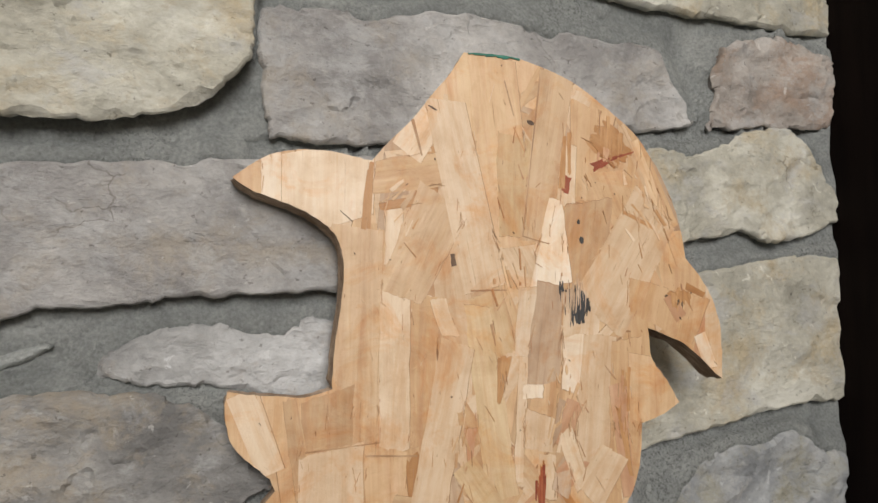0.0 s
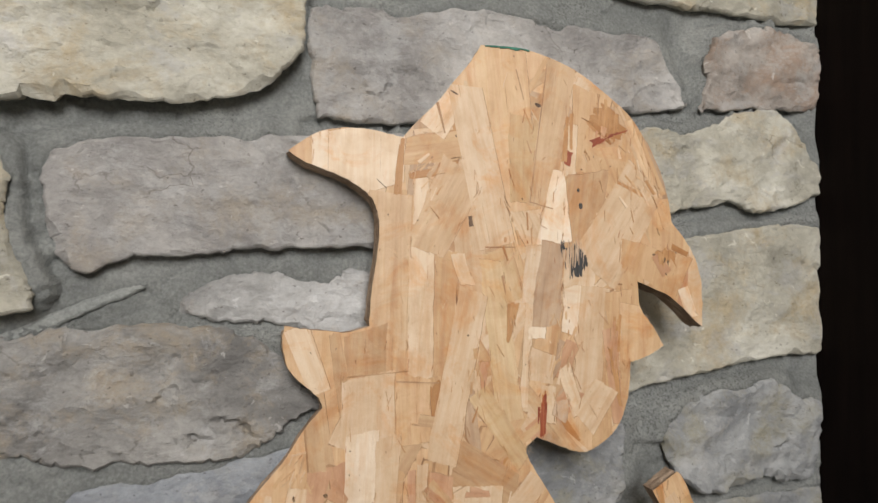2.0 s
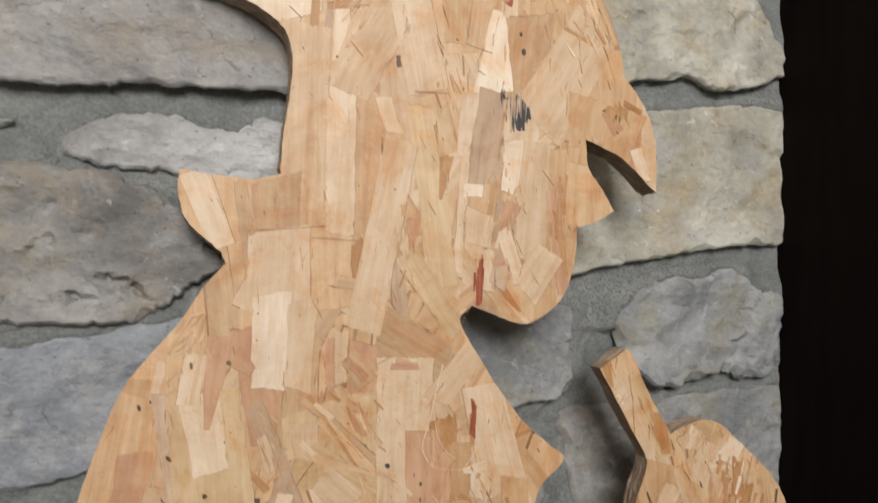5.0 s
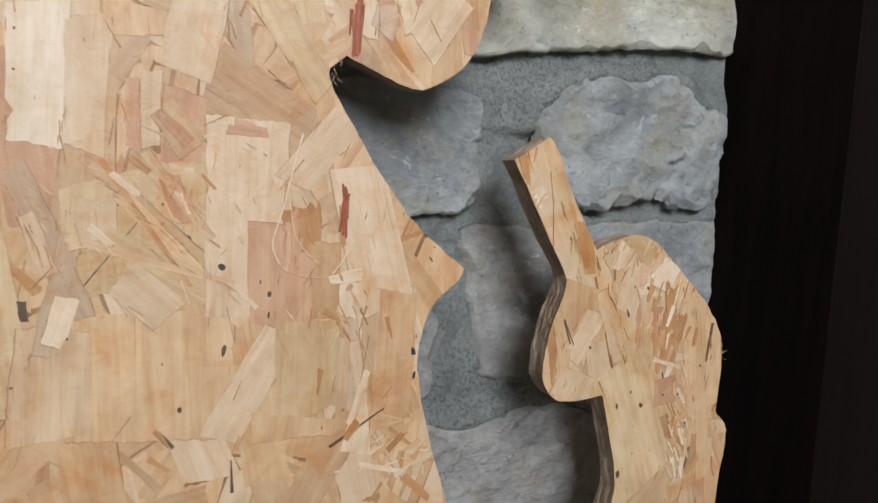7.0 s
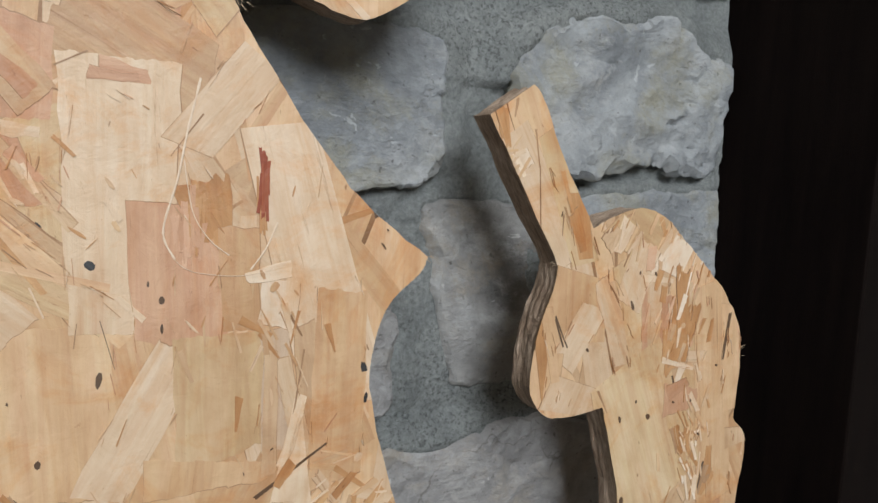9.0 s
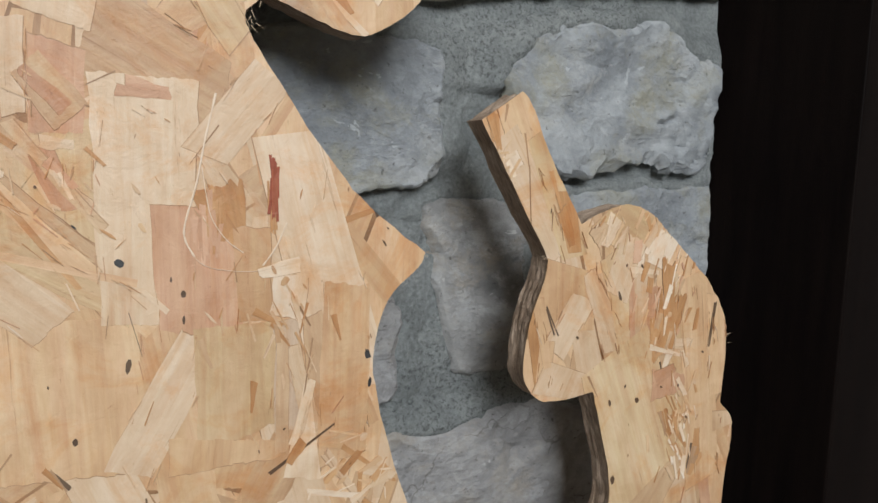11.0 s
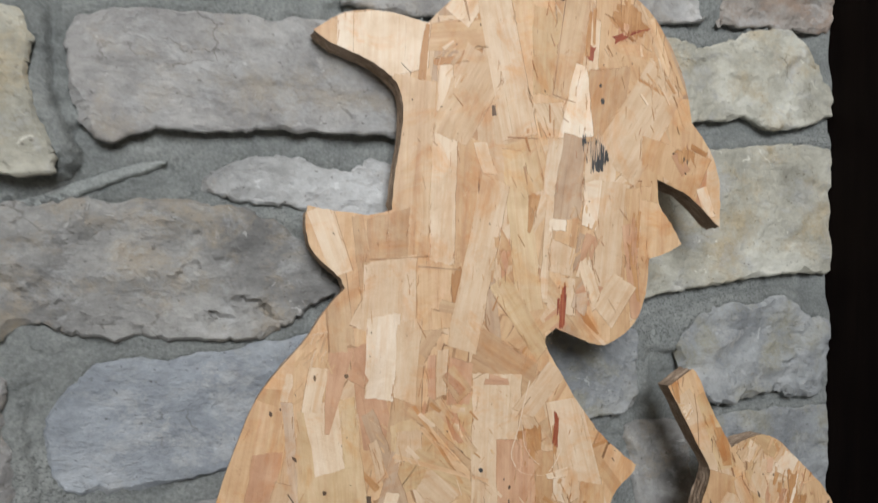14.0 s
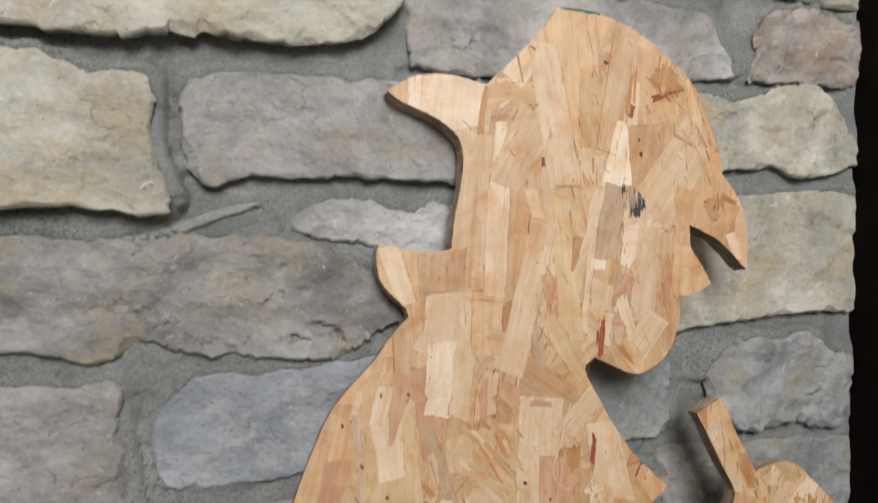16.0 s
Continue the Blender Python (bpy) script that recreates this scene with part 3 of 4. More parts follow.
def strand_mesh(bm, uv, pieces, axis, height, shift, slot=0):
    """Adds one flake to bm: its face, set proud of the board, and its thin sides."""
    ax, az = axis
    verts, faces, sides = {}, [], {}
    for piece in pieces:
        ids = []
        for x, z in piece:
            key = (round(x * 20000), round(z * 20000))
            if key not in verts:
                verts[key] = bm.verts.new((x, -height, z))
            if not ids or ids[-1] != key:
                ids.append(key)
        while len(ids) > 1 and ids[0] == ids[-1]:
            ids.pop()
        if len(set(ids)) < 3 or len(set(ids)) != len(ids):
            continue
        faces.append(bm.faces.new([verts[k] for k in ids]))
        for k in range(len(ids)):
            pair = (ids[k - 1], ids[k])
            if pair[::-1] in sides:
                del sides[pair[::-1]]
            else:
                sides[pair] = True
    low = {}
    for a, b in sides:
        for k in (a, b):
            if k not in low:
                low[k] = bm.verts.new((verts[k].co.x, 0.0002, verts[k].co.z))
        faces.append(bm.faces.new((verts[a], low[a], low[b], verts[b])))
    for f in faces:
        f.material_index = slot
        for lp in f.loops:
            x, z = lp.vert.co.x, lp.vert.co.z
            lp[uv].uv = (x * ax + z * az + shift, -x * az + z * ax + shift * 0.37)


strand_rng = random.Random(11)
layer = [0.00024]
laid = []


def strand(tone, x0, z0, x1, z1, w0, w1=None):
    """One flake that can be told apart, in mm, with the shaded gap along one side painted as a thin dark line."""
    w1 = w0 if w1 is None else w1
    fray = {"ink": 0.0022, "red": 0.002, "amber": 0.0022}.get(tone, 0.0003)
    fray = max(0.0003, min(fray, 0.00018 * w0))
    seed, shift, turn, step = strand_rng.random(), strand_rng.uniform(0, 9), strand_rng.uniform(0, 6.28), strand_rng.uniform(0.12, 0.5)
    made = lambda dx, dz: strand_shape((x0 + dx) / 1000, 1.6 + (z0 + dz) / 1000, (x1 + dx) / 1000, 1.6 + (z1 + dz) / 1000, w0 / 1000, w1 / 1000, random.Random(seed), fray)
    shape, axis, _ = made(0, 0)
    if not shape:
        return
    if w0 > 5 and math.hypot(x1 - x0, z1 - z0) > 18:
        laid.append((x0, z0, x1, z1, w0, w1))
    bm = bmesh.new()
    uv = bm.loops.layers.uv.new("grain")
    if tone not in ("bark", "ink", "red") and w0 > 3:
        # brown copy, shifted a little, paints the shaded gap beside the flake
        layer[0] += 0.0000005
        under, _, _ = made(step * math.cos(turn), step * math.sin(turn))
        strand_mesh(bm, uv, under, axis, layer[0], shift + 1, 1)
    layer[0] += 0.0000005
    strand_mesh(bm, uv, shape, axis, layer[0], shift)
    bm.normal_update()
    name = "bark_fleck" if tone == "bark" else "dark_stain" if tone == "ink" else "resin_streak" if tone == "red" else "strand"
    me = bpy.data.meshes.new(name)
    bm.to_mesh(me)
    bm.free()
    me.materials.append(WOOD[tone])
    me.materials.append(WOOD["rim"])
    ob = new(name, me)
    ob.parent = board
    if tone in ("red", "ink"):
        ob["label"] = "dark red resin streak" if tone == "red" else "blue-black stained fibres"


def loose_strands():
    """The countless flakes between the ones that stand out."""
    rng = random.Random(5)
    bm = bmesh.new()
    uv = bm.loops.layers.uv.new("grain")
    count = 0
    while count < 620:
        x, z = rng.uniform(0.09, 0.59), rng.uniform(1.16, 1.86)
        if not inside(x, z):
            continue
        count += 1
        small = rng.random() < 0.45
        length = rng.uniform(0.012, 0.04) if small else rng.uniform(0.04, 0.11)
        wide = rng.uniform(0.0012, 0.006) if small else rng.uniform(0.007, 0.024)
        turn = math.pi / 2 + rng.gauss(0, 0.8 if small else 0.42)
        ax, az = math.cos(turn) * length / 2, math.sin(turn) * length / 2
        shape, axis, _ = strand_shape(x - ax, z - az, x + ax, z + az, wide, wide * rng.uniform(0.5, 1.0), rng)
        tone = rng.choices(range(6), (6, 7, 4, 0.6, 0.6, 2.2 if small else 0.2))[0]
        if shape:
            level = rng.uniform(0.00006, 0.00023)
            # same painted gap shade under some of the larger loose flakes
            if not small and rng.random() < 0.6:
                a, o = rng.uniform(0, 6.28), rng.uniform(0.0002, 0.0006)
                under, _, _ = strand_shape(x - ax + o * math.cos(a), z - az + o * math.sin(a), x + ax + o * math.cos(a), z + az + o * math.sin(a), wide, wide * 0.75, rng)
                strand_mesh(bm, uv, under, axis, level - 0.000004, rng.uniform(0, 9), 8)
            strand_mesh(bm, uv, shape, axis, level, rng.uniform(0, 9), tone)
    for k in range(300):
        x, z = rng.uniform(0.09, 0.59), rng.uniform(1.16, 1.86)
        if inside(x, z):
            n, w, turn = rng.uniform(0.003, 0.012), rng.uniform(0.00025, 0.0007), math.pi / 2 + rng.gauss(0, 0.4)
            ax, az = math.cos(turn) * n / 2, math.sin(turn) * n / 2
            shape, axis, ok = strand_shape(x - ax, z - az, x + ax, z + az, w, w * 0.3, rng)
            if ok:
                strand_mesh(bm, uv, shape, axis, 0.00072 + k * 0.0000002, rng.uniform(0, 9), rng.choice((0, 2, 2, 3, 5, 5)))
    for k in range(150):
        x, z = rng.uniform(0.09, 0.59), rng.uniform(1.16, 1.86)
        if inside(x, z):
            n, w, turn = rng.uniform(0.0008, 0.0026), rng.uniform(0.0004, 0.0011), math.pi / 2 + rng.gauss(0, 0.5)
            ax, az = math.cos(turn) * n / 2, math.sin(turn) * n / 2
            shape, axis, ok = strand_shape(x - ax, z - az, x + ax, z + az, w, w * 0.6, rng)
            if ok:
                strand_mesh(bm, uv, shape, axis, 0.00080 + k * 0.0000002, rng.uniform(0, 9), 7)
    bm.normal_update()
    me = bpy.data.meshes.new("strand_bed")
    bm.to_mesh(me)
    bm.free()
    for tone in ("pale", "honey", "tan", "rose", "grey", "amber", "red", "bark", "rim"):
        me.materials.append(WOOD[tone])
    ob = new("strand_bed", me)
    ob.parent = board
    ob["kind"] = "stuff"


loose_strands()
strand("pale", 204, 181, 205, 135, 57.2, 55.5)
strand("honey", 165, 170, 166, 148, 12.5, 12.5)
strand("cream", 176, 175, 177, 145, 10.5, 10.5)
strand("amber", 231, 174, 230, 136, 2.5, 2.5)
strand("tan", 224, 137, 224, 16, 28.4, 27.6)
strand("tan", 210, 46, 210, 16, 28.0, 28.0)
strand("pale", 252, 102, 253, 12, 29.6, 29.6)
strand("honey", 263, 100, 263, 12, 15.0, 14.6)
strand("honey", 233, 166, 277, 174, 19.1, 20.2)
strand("pale", 244, 153, 245, 116, 10.8, 10.8)
strand("amber", 237, 149, 268, 156, 5.6, 5.9)
strand("tan", 274, 156, 248, 99, 33.8, 26.6)
strand("pale", 251, 181, 266, 208, 20.2, 20.8)
strand("honey", 294, 244, 308, 128, 44.6, 44.5)
strand("straw", 316, 196, 318, 135, 21.1, 21.0)
strand("pale", 273, 214, 299, 104, 24.1, 26.0)
strand("straw", 299, 102, 309, 65, 21.4, 21.3)
strand("honey", 363, 219, 361, 159, 19.6, 19.1)
strand("pale", 352, 193, 351, 156, 9.4, 9.5)
strand("tan", 344, 237, 329, 133, 22.4, 17.5)
strand("amber", 372, 200, 390, 192, 21.8, 18.8)
strand("honey", 375, 178, 394, 138, 24.8, 23.0)
strand("pale", 387, 208, 419, 146, 5.4, 7.1)
strand("honey", 396, 200, 428, 123, 6.2, 6.3)
strand("tan", 365, 159, 361, 110, 31.6, 30.1)
strand("cream", 343, 159, 340, 106, 7.9, 27.3)
strand("pale", 411, 158, 371, 88, 36.1, 40.3)
strand("cream", 326, 106, 322, 65, 11.9, 8.9)
strand("grey", 340, 108, 334, 49, 16.8, 22.4)
strand("pale", 323, 65, 320, -6, 5.5, 5.5)
strand("straw", 294, 94, 311, -15, 15.3, 19.4)
strand("pale", 271, 98, 278, 77, 9.8, 9.8)
strand("amber", 311, 65, 308, 39, 8.7, 1.7)
strand("cream", 355, 78, 354, 44, 14.3, 14.0)
strand("pale", 372, 78, 366, 3, 22.0, 21.5)
strand("honey", 390, 76, 388, 23, 21.0, 20.5)
strand("honey", 407, 65, 407, 24, 31.5, 31.5)
strand("rose", 383, 49, 391, -18, 11.0, 8.1)
strand("amber", 385, 36, 392, -6, 5.1, 2.9)
strand("cream", 329, 49, 329, 41, 12.3, 12.3)
strand("pale", 333, 32, 332, 11, 18.2, 17.8)
strand("pale", 338, 9, 338, -16, 10.9, 10.9)
strand("rose", 356, 39, 347, 14, 11.2, 7.7)
strand("pale", 349, 22, 361, -11, 9.1, 9.1)
strand("pale", 381, 9, 364, -17, 20.5, 22.4)
strand("grey", 349, -1, 346, -14, 10.5, 11.6)
strand("honey", 420, 107, 414, 82, 58.8, 46.0)
strand("cream", 441, 79, 449, 58, 8.6, 8.8)
strand("pale", 165, 47, 182, 5, 16.5, 13.8)
strand("tan", 190, 43, 199, -9, 7.6, 8.5)
strand("pale", 215, 14, 213, -10, 25.8, 25.1)
strand("honey", 246, 11, 248, -12, 30.8, 30.9)
strand("amber", 257, 11, 256, -12, 8.0, 4.3)
strand("rose", 291, 25, 291, 4, 7.8, 3.3)
strand("honey", 138, -77, 125, -178, 31.2, 39.7)
strand("rose", 141, -108, 133, -176, 18.1, 15.8)
strand("straw", 175, -78, 188, -182, 36.4, 47.6)
strand("pale", 172, -77, 180, -121, 22.8, 18.5)
strand("grey", 151, -77, 159, -140, 7.8, 4.2)
strand("tan", 151, -127, 146, -160, 10.2, 9.9)
strand("pale", 213, 16, 213, -26, 34.9, 34.9)
strand("honey", 242, 16, 244, -29, 24.0, 23.4)
strand("cream", 210, -21, 209, -75, 21.5, 19.0)
strand("pale", 227, -24, 226, -76, 16.3, 14.3)
strand("rose", 183, -45, 177, -97, 16.0, 4.3)
strand("rose", 190, -55, 200, -65, 12.7, 6.3)
strand("pale", 170, -55, 166, -83, 12.0, 12.0)
strand("straw", 246, -82, 248, -129, 58.1, 56.7)
strand("honey", 252, -141, 254, -196, 65.0, 66.7)
strand("tan", 216, -148, 215, -193, 26.0, 30.0)
strand("grey", 202, -83, 226, -143, 8.2, 11.3)
strand("grey", 222, -109, 212, -158, 7.2, 7.2)
strand("pale", 230, -95, 230, -114, 17.3, 17.3)
strand("pale", 206, -102, 214, -126, 5.7, 7.8)
strand("pale", 221, -135, 215, -154, 7.8, 7.8)
strand("tan", 229, -81, 286, -130, 5.9, 5.0)
strand("honey", 239, -92, 290, -146, 6.7, 7.2)
strand("tan", 249, -82, 286, -116, 4.8, 5.0)
strand("straw", 234, -109, 283, -140, 8.7, 9.3)
strand("pale", 240, -126, 259, -143, 17.1, 17.5)
strand("tan", 247, -13, 270, -17, 7.3, 7.7)
strand("straw", 287, 5, 321, -43, 15.8, 13.5)
strand("tan", 272, -42, 314, -66, 31.5, 29.3)
strand("rose", 263, -49, 262, -78, 16.8, 16.4)
strand("pale", 250, -42, 250, -73, 7.5, 7.3)
strand("rose", 243, -46, 244, -74, 5.5, 5.3)
strand("pale", 289, -58, 288, -144, 35.1, 28.7)
strand("rose", 283, -61, 297, -63, 5.6, 4.3)
strand("rose", 257, -82, 264, -103, 7.5, 7.7)
strand("pale", 332, -54, 308, -84, 16.1, 15.8)
strand("pale", 337, -75, 364, -174, 25.3, 31.4)
strand("rose", 305, -103, 306, -149, 31.5, 28.6)
strand("amber", 315, -93, 319, -114, 12.8, 6.8)
strand("pale", 306, -151, 280, -198, 16.9, 16.5)
strand("straw", 318, -146, 319, -190, 29.3, 29.3)
strand("honey", 315, -190, 314, -200, 41.3, 40.4)
strand("honey", 324, -110, 325, -145, 12.8, 12.8)
strand("grey", 337, -145, 337, -189, 10.0, 10.0)
strand("tan", 347, -144, 351, -186, 8.6, 8.6)
strand("pale", 339, -156, 348, -193, 6.1, 6.3)
strand("cream", 339, -128, 337, -144, 13.0, 13.0)
strand("honey", 361, -132, 359, -204, 19.6, 20.0)
strand("honey", 434, -53, 449, -86, 23.2, 24.5)
strand("pale", 428, -72, 459, -125, 17.1, 19.1)
strand("straw", 446, -70, 468, -125, 12.5, 13.6)
strand("amber", 423, -63, 427, -78, 5.3, 2.2)
strand("cream", 432, -80, 436, -86, 7.2, 7.4)
strand("amber", 461, -95, 468, -123, 10.2, 7.4)
strand("straw", 488, -102, 509, -115, 28.5, 30.8)
strand("honey", 463, -128, 464, -159, 33.3, 33.3)
strand("pale", 474, -144, 459, -169, 13.9, 13.6)
strand("amber", 447, -143, 453, -186, 10.5, 6.0)
strand("honey", 455, -163, 454, -188, 7.2, 7.4)
strand("pale", 470, -178, 464, -191, 31.8, 31.8)
strand("pale", 481, -133, 494, -171, 14.3, 15.1)
strand("tan", 477, -132, 499, -172, 7.0, 7.5)
strand("straw", 490, -123, 508, -183, 15.0, 16.1)
strand("pale", 508, -129, 512, -182, 15.4, 15.4)
strand("rose", 501, -134, 506, -183, 3.3, 3.5)
strand("rose", 521, -145, 522, -175, 18.6, 19.1)
strand("amber", 517, -144, 520, -156, 7.2, 7.2)
strand("straw", 533, -140, 540, -210, 16.5, 17.0)
strand("honey", 542, -135, 556, -247, 21.0, 22.6)
strand("honey", 556, -147, 563, -200, 11.8, 12.1)
strand("straw", 494, -171, 520, -242, 42.8, 59.4)
strand("pale", 502, -117, 492, -144, 16.0, 16.0)
strand("cream", 522, -115, 514, -130, 16.5, 16.5)
strand("rose", 504, -118, 504, -129, 4.8, 4.8)
strand("rose", 529, -185, 529, -197, 21.1, 21.1)
strand("pale", 518, -170, 540, -173, 7.2, 7.7)
strand("tan", 568, -210, 569, -219, 16.8, 16.5)
strand("pale", 283, 73, 263, -42, 20.2, 21.2)
strand("amber", 232, -79, 267, -130, 2.2)
strand("tan", 248, -75, 275, -110, 3.6)
strand("honey", 220, -111, 285, -129, 2.9)
strand("pale", 345, -171, 343, -210, 2, 15.2)
strand("amber", 528, -206, 543, -226, 2.2)
strand("cream", 543, -207, 531, -216, 2)
strand("amber", 546, -242, 554, -232, 3.6)
strand("amber", 423, -66, 425, -74, 2.9)
strand("amber", 230, 170, 227, 136, 3)
strand("amber", 388, 154, 409, 145, 2.2)
strand("amber", 394, 159, 406, 147, 1.4)
strand("amber", 352, 201, 352, 176, 3, 2)
strand("amber", 316, 201, 323, 187, 0.9)
strand("bark", 154, -133, 159, -140, 0.8)
strand("bark", 176, -132, 178, -135, 2.8, 1.4)
strand("bark", 205, -136, 206, -144, 3)
strand("bark", 186, -59, 189, -61, 3.1)
strand("bark", 141, -82, 142, -86, 2.2)
strand("bark", 167, -59, 168, -64, 2)
strand("bark", 174, -145, 176, -147, 2.1)
strand("bark", 156, -110, 159, -114, 2.2)
strand("bark", 256, -193, 262, -200, 1.4)
strand("ink", 278, -120, 281, -123, 3.5)
strand("bark", 282, -155, 281, -161, 2.1)
strand("bark", 282, -139, 286, -155, 0.2)
strand("bark", 372, -103, 373, -106, 1.3)
strand("bark", 375, -115, 377, -118, 0.8, 2.2)
strand("ink", 369, -159, 370, -164, 2.9)
strand("ink", 371, -171, 370, -176, 2)
strand("ink", 265, -108, 267, -110, 0.7)
strand("bark", 296, -127, 296, -129, 1)
strand("bark", 300, -132, 300, -135, 2)
strand("bark", 300, -141, 300, -145, 1)
strand("bark", 356, -189, 330, -206, 0.8, 1.4)
strand("bark", 264, -182, 264, -185, 2, 1)
strand("bark", 454, -148, 459, -161, 0.9)
strand("bark", 494, -142, 496, -147, 1.9)
strand("bark", 508, -196, 510, -199, 3.1)
strand("bark", 492, -195, 493, -199, 1.9)
strand("bark", 497, -234, 497, -239, 3, 2)
strand("bark", 557, -151, 554, -174, 1)
strand("red", 351, 174, 349, 164, 4.9)
strand("ink", 358, 148, 358, 144.5, 2.4)
strand("ink", 360, 138, 360.5, 132.5, 3.4, 3)
strand("bark", 279, 124, 280, 117, 3)
strand("bark", 324, 206, 329, 204, 3.2)
strand("bark", 221, 140, 214, 146, 0.6, 0.3)
# shadow edge of the long tan flake, drawn as thin brown lines
strand("rim", 333, 235, 322, 136, 0.8)
strand("rim", 322, 136, 339, 132, 0.7)
strand("rim", 310, 229, 316, 208, 0.9)

strand("amber", 367, 202, 388, 187, 11.3, 17.3)
strand("red", 367, 180, 379, 186, 5.3, 3.4)
strand("red", 377, 185, 396, 192, 2.6, 1.1)
strand("red", 348, 173, 347, 166, 4.8, 3.3)
strand("amber", 349, 198, 347, 166, 2.5, 4.0)
strand("amber", 426, 105, 432, 92, 14.1, 7.8)
strand("bark", 417, 103, 425, 96, 2.0, 1.2)
strand("rose", 418, 102, 428, 89, 5.5, 8.6)
strand("rim", 199, 15, 239, 19, 0.9, 0.6)
strand("rim", 290, 103, 312, 104, 1.0, 0.7)
strand("rim", 231, 12, 260, 11, 1.2, 0.9)
strand("bark", 263, 210, 269, 207, 1.3, 0.7)
strand("rim", 254, 201, 260, 180, 2.0, 1.0)
strand("bark", 286, -208, 287, -223, 0.5, 1.5)
strand("amber", 307, -98, 316, -114, 6.3, 8.7)
strand("amber", 526, -157, 519, -173, 14.7, 9.5)
strand("bark", 454, -147, 461, -161, 0.9, 0.6)
strand("bark", 556, -151, 553, -174, 1.2, 0.4)
strand("amber", 526, -205, 531, -218, 6.6, 3.0)
strand("bark", 547, -225, 544, -240, 1.6, 0.8)
strand("rim", 551, -228, 549, -236, 4.7, 2.8)
strand("bark", 522, -179, 525, -188, 1.1, 0.7)

strand("amber", 532, -146, 524, -173, 9.5, 12.2)
strand("rose", 515, -141, 515, -156, 5.6, 4.2)
strand("cream", 515, -171, 535, -177, 2.9, 1.9)
strand("cream", 528, -175, 524, -186, 4.4, 2.2)
strand("pale", 537, -174, 540, -183, 5.3, 3.0)
strand("rose", 532, -183, 520, -188, 4.4, 7.9)
strand("rim", 524, -205, 529, -218, 3.0, 1.1)
strand("amber", 531, -207, 539, -212, 6.0, 3.9)
strand("rim", 543, -210, 536, -223, 0.8, 0.6)
strand("amber", 550, -217, 550, -232, 3.2, 5.5)
strand("rim", 549, -227, 545, -241, 3.6, 1.2)
strand("pale", 491, -107, 483, -120, 8.5, 6.5)
strand("tan", 485, -110, 478, -117, 7.2, 8.2)
strand("rim", 488, -105, 493, -103, 1.3, 0.7)
strand("rim", 477, -112, 482, -110, 1.6, 0.6)
strand("amber", 508, -105, 511, -113, 3.4, 1.4)
strand("pale", 517, -110, 509, -121, 4.9, 3.4)
strand("cream", 505, -130, 515, -123, 2.0, 1.1)
strand("pale", 500, -132, 518, -134, 3.3, 2.2)
strand("rim", 430, -59, 429, -66, 1.3, 0.6)
strand("amber", 422, -63, 426, -75, 4.0, 1.9)
strand("rim", 439, -70, 442, -86, 0.9, 0.6)
strand("rim", 442, -84, 444, -110, 0.6, 0.6)
strand("amber", 453, -86, 460, -104, 2.3, 1.2)
strand("amber", 459, -102, 466, -120, 6.6, 3.7)
strand("rim", 455, -104, 455, -113, 0.9, 0.3)
strand("cream", 430, -80, 435, -89, 2.8, 1.7)
strand("honey", 449, -143, 456, -176, 5.8, 4.2)
strand("rim", 479, -182, 485, -193, 1.3, 0.7)
strand("rim", 245, -185, 236, -198, 0.7, 0.4)
strand("amber", 254, -192, 260, -200, 2.0, 0.9)
strand("rim", 256, -192, 261, -201, 0.9, 0.5)
strand("amber", 252, -204, 260, -210, 2.6, 1.8)
strand("pale", 352, -200, 368, -224, 4.0, 2.9)
strand("cream", 345, -216, 366, -221, 2.8, 2.3)
strand("amber", 358, -198, 382, -217, 2.3, 1.5)
strand("amber", 368, -224, 382, -237, 4.1, 3.1)
strand("pale", 369, -210, 382, -215, 4.8, 3.6)
strand("rim", 352, -200, 362, -218, 0.9, 0.6)
strand("rim", 347, -153, 343, -180, 0.6, 0.6)
strand("rim", 335, -150, 333, -196, 0.8, 0.8)
strand("tan", 335, -153, 335, -198, 4.3, 5.9)
strand("pale", 347, -170, 340, -196, 2.8, 5.0)
strand("cream", 327, -127, 342, -124, 3.6, 6.4)
strand("rim", 341, -139, 346, -148, 1.1, 0.6)
strand("amber", 345, -139, 342, -151, 1.1, 0.5)
strand("rim", 313, -73, 303, -87, 0.5, 0.2)
strand("rim", 337, -60, 341, -65, 0.8, 0.3)
strand("rim", 280, -57, 271, -62, 0.5, 0.4)
strand("rose", 280, -63, 294, -64, 4.2, 1.9)
strand("tan", 254, -56, 267, -73, 10.4, 13.0)
strand("rose", 253, -58, 265, -70, 3.4, 6.5)
strand("pale", 257, -81, 267, -82, 4.3, 2.6)
strand("rose", 259, -87, 267, -96, 3.9, 2.7)
strand("pale", 262, -91, 266, -100, 1.7, 1.4)


def smudge(tone, x, z, wide, tall, count, thin, seed):
    """A stain that has soaked along the fibres: many thin slivers side by side."""
    rng = random.Random(seed)
    for k in range(count):
        o = rng.gauss(0, 0.42)
        reach = tall * max(0.15, 1 - 0.45 * abs(o)) * rng.uniform(0.45, 1.0)
        mid = z + rng.gauss(0, 0.12) * tall
        px = x + o * wide
        strand(tone, px + rng.gauss(0, 0.4), mid + reach / 2, px + rng.gauss(0, 0.4), mid - reach / 2, thin * rng.uniform(0.5, 1.3), thin * rng.uniform(0.2, 0.9))


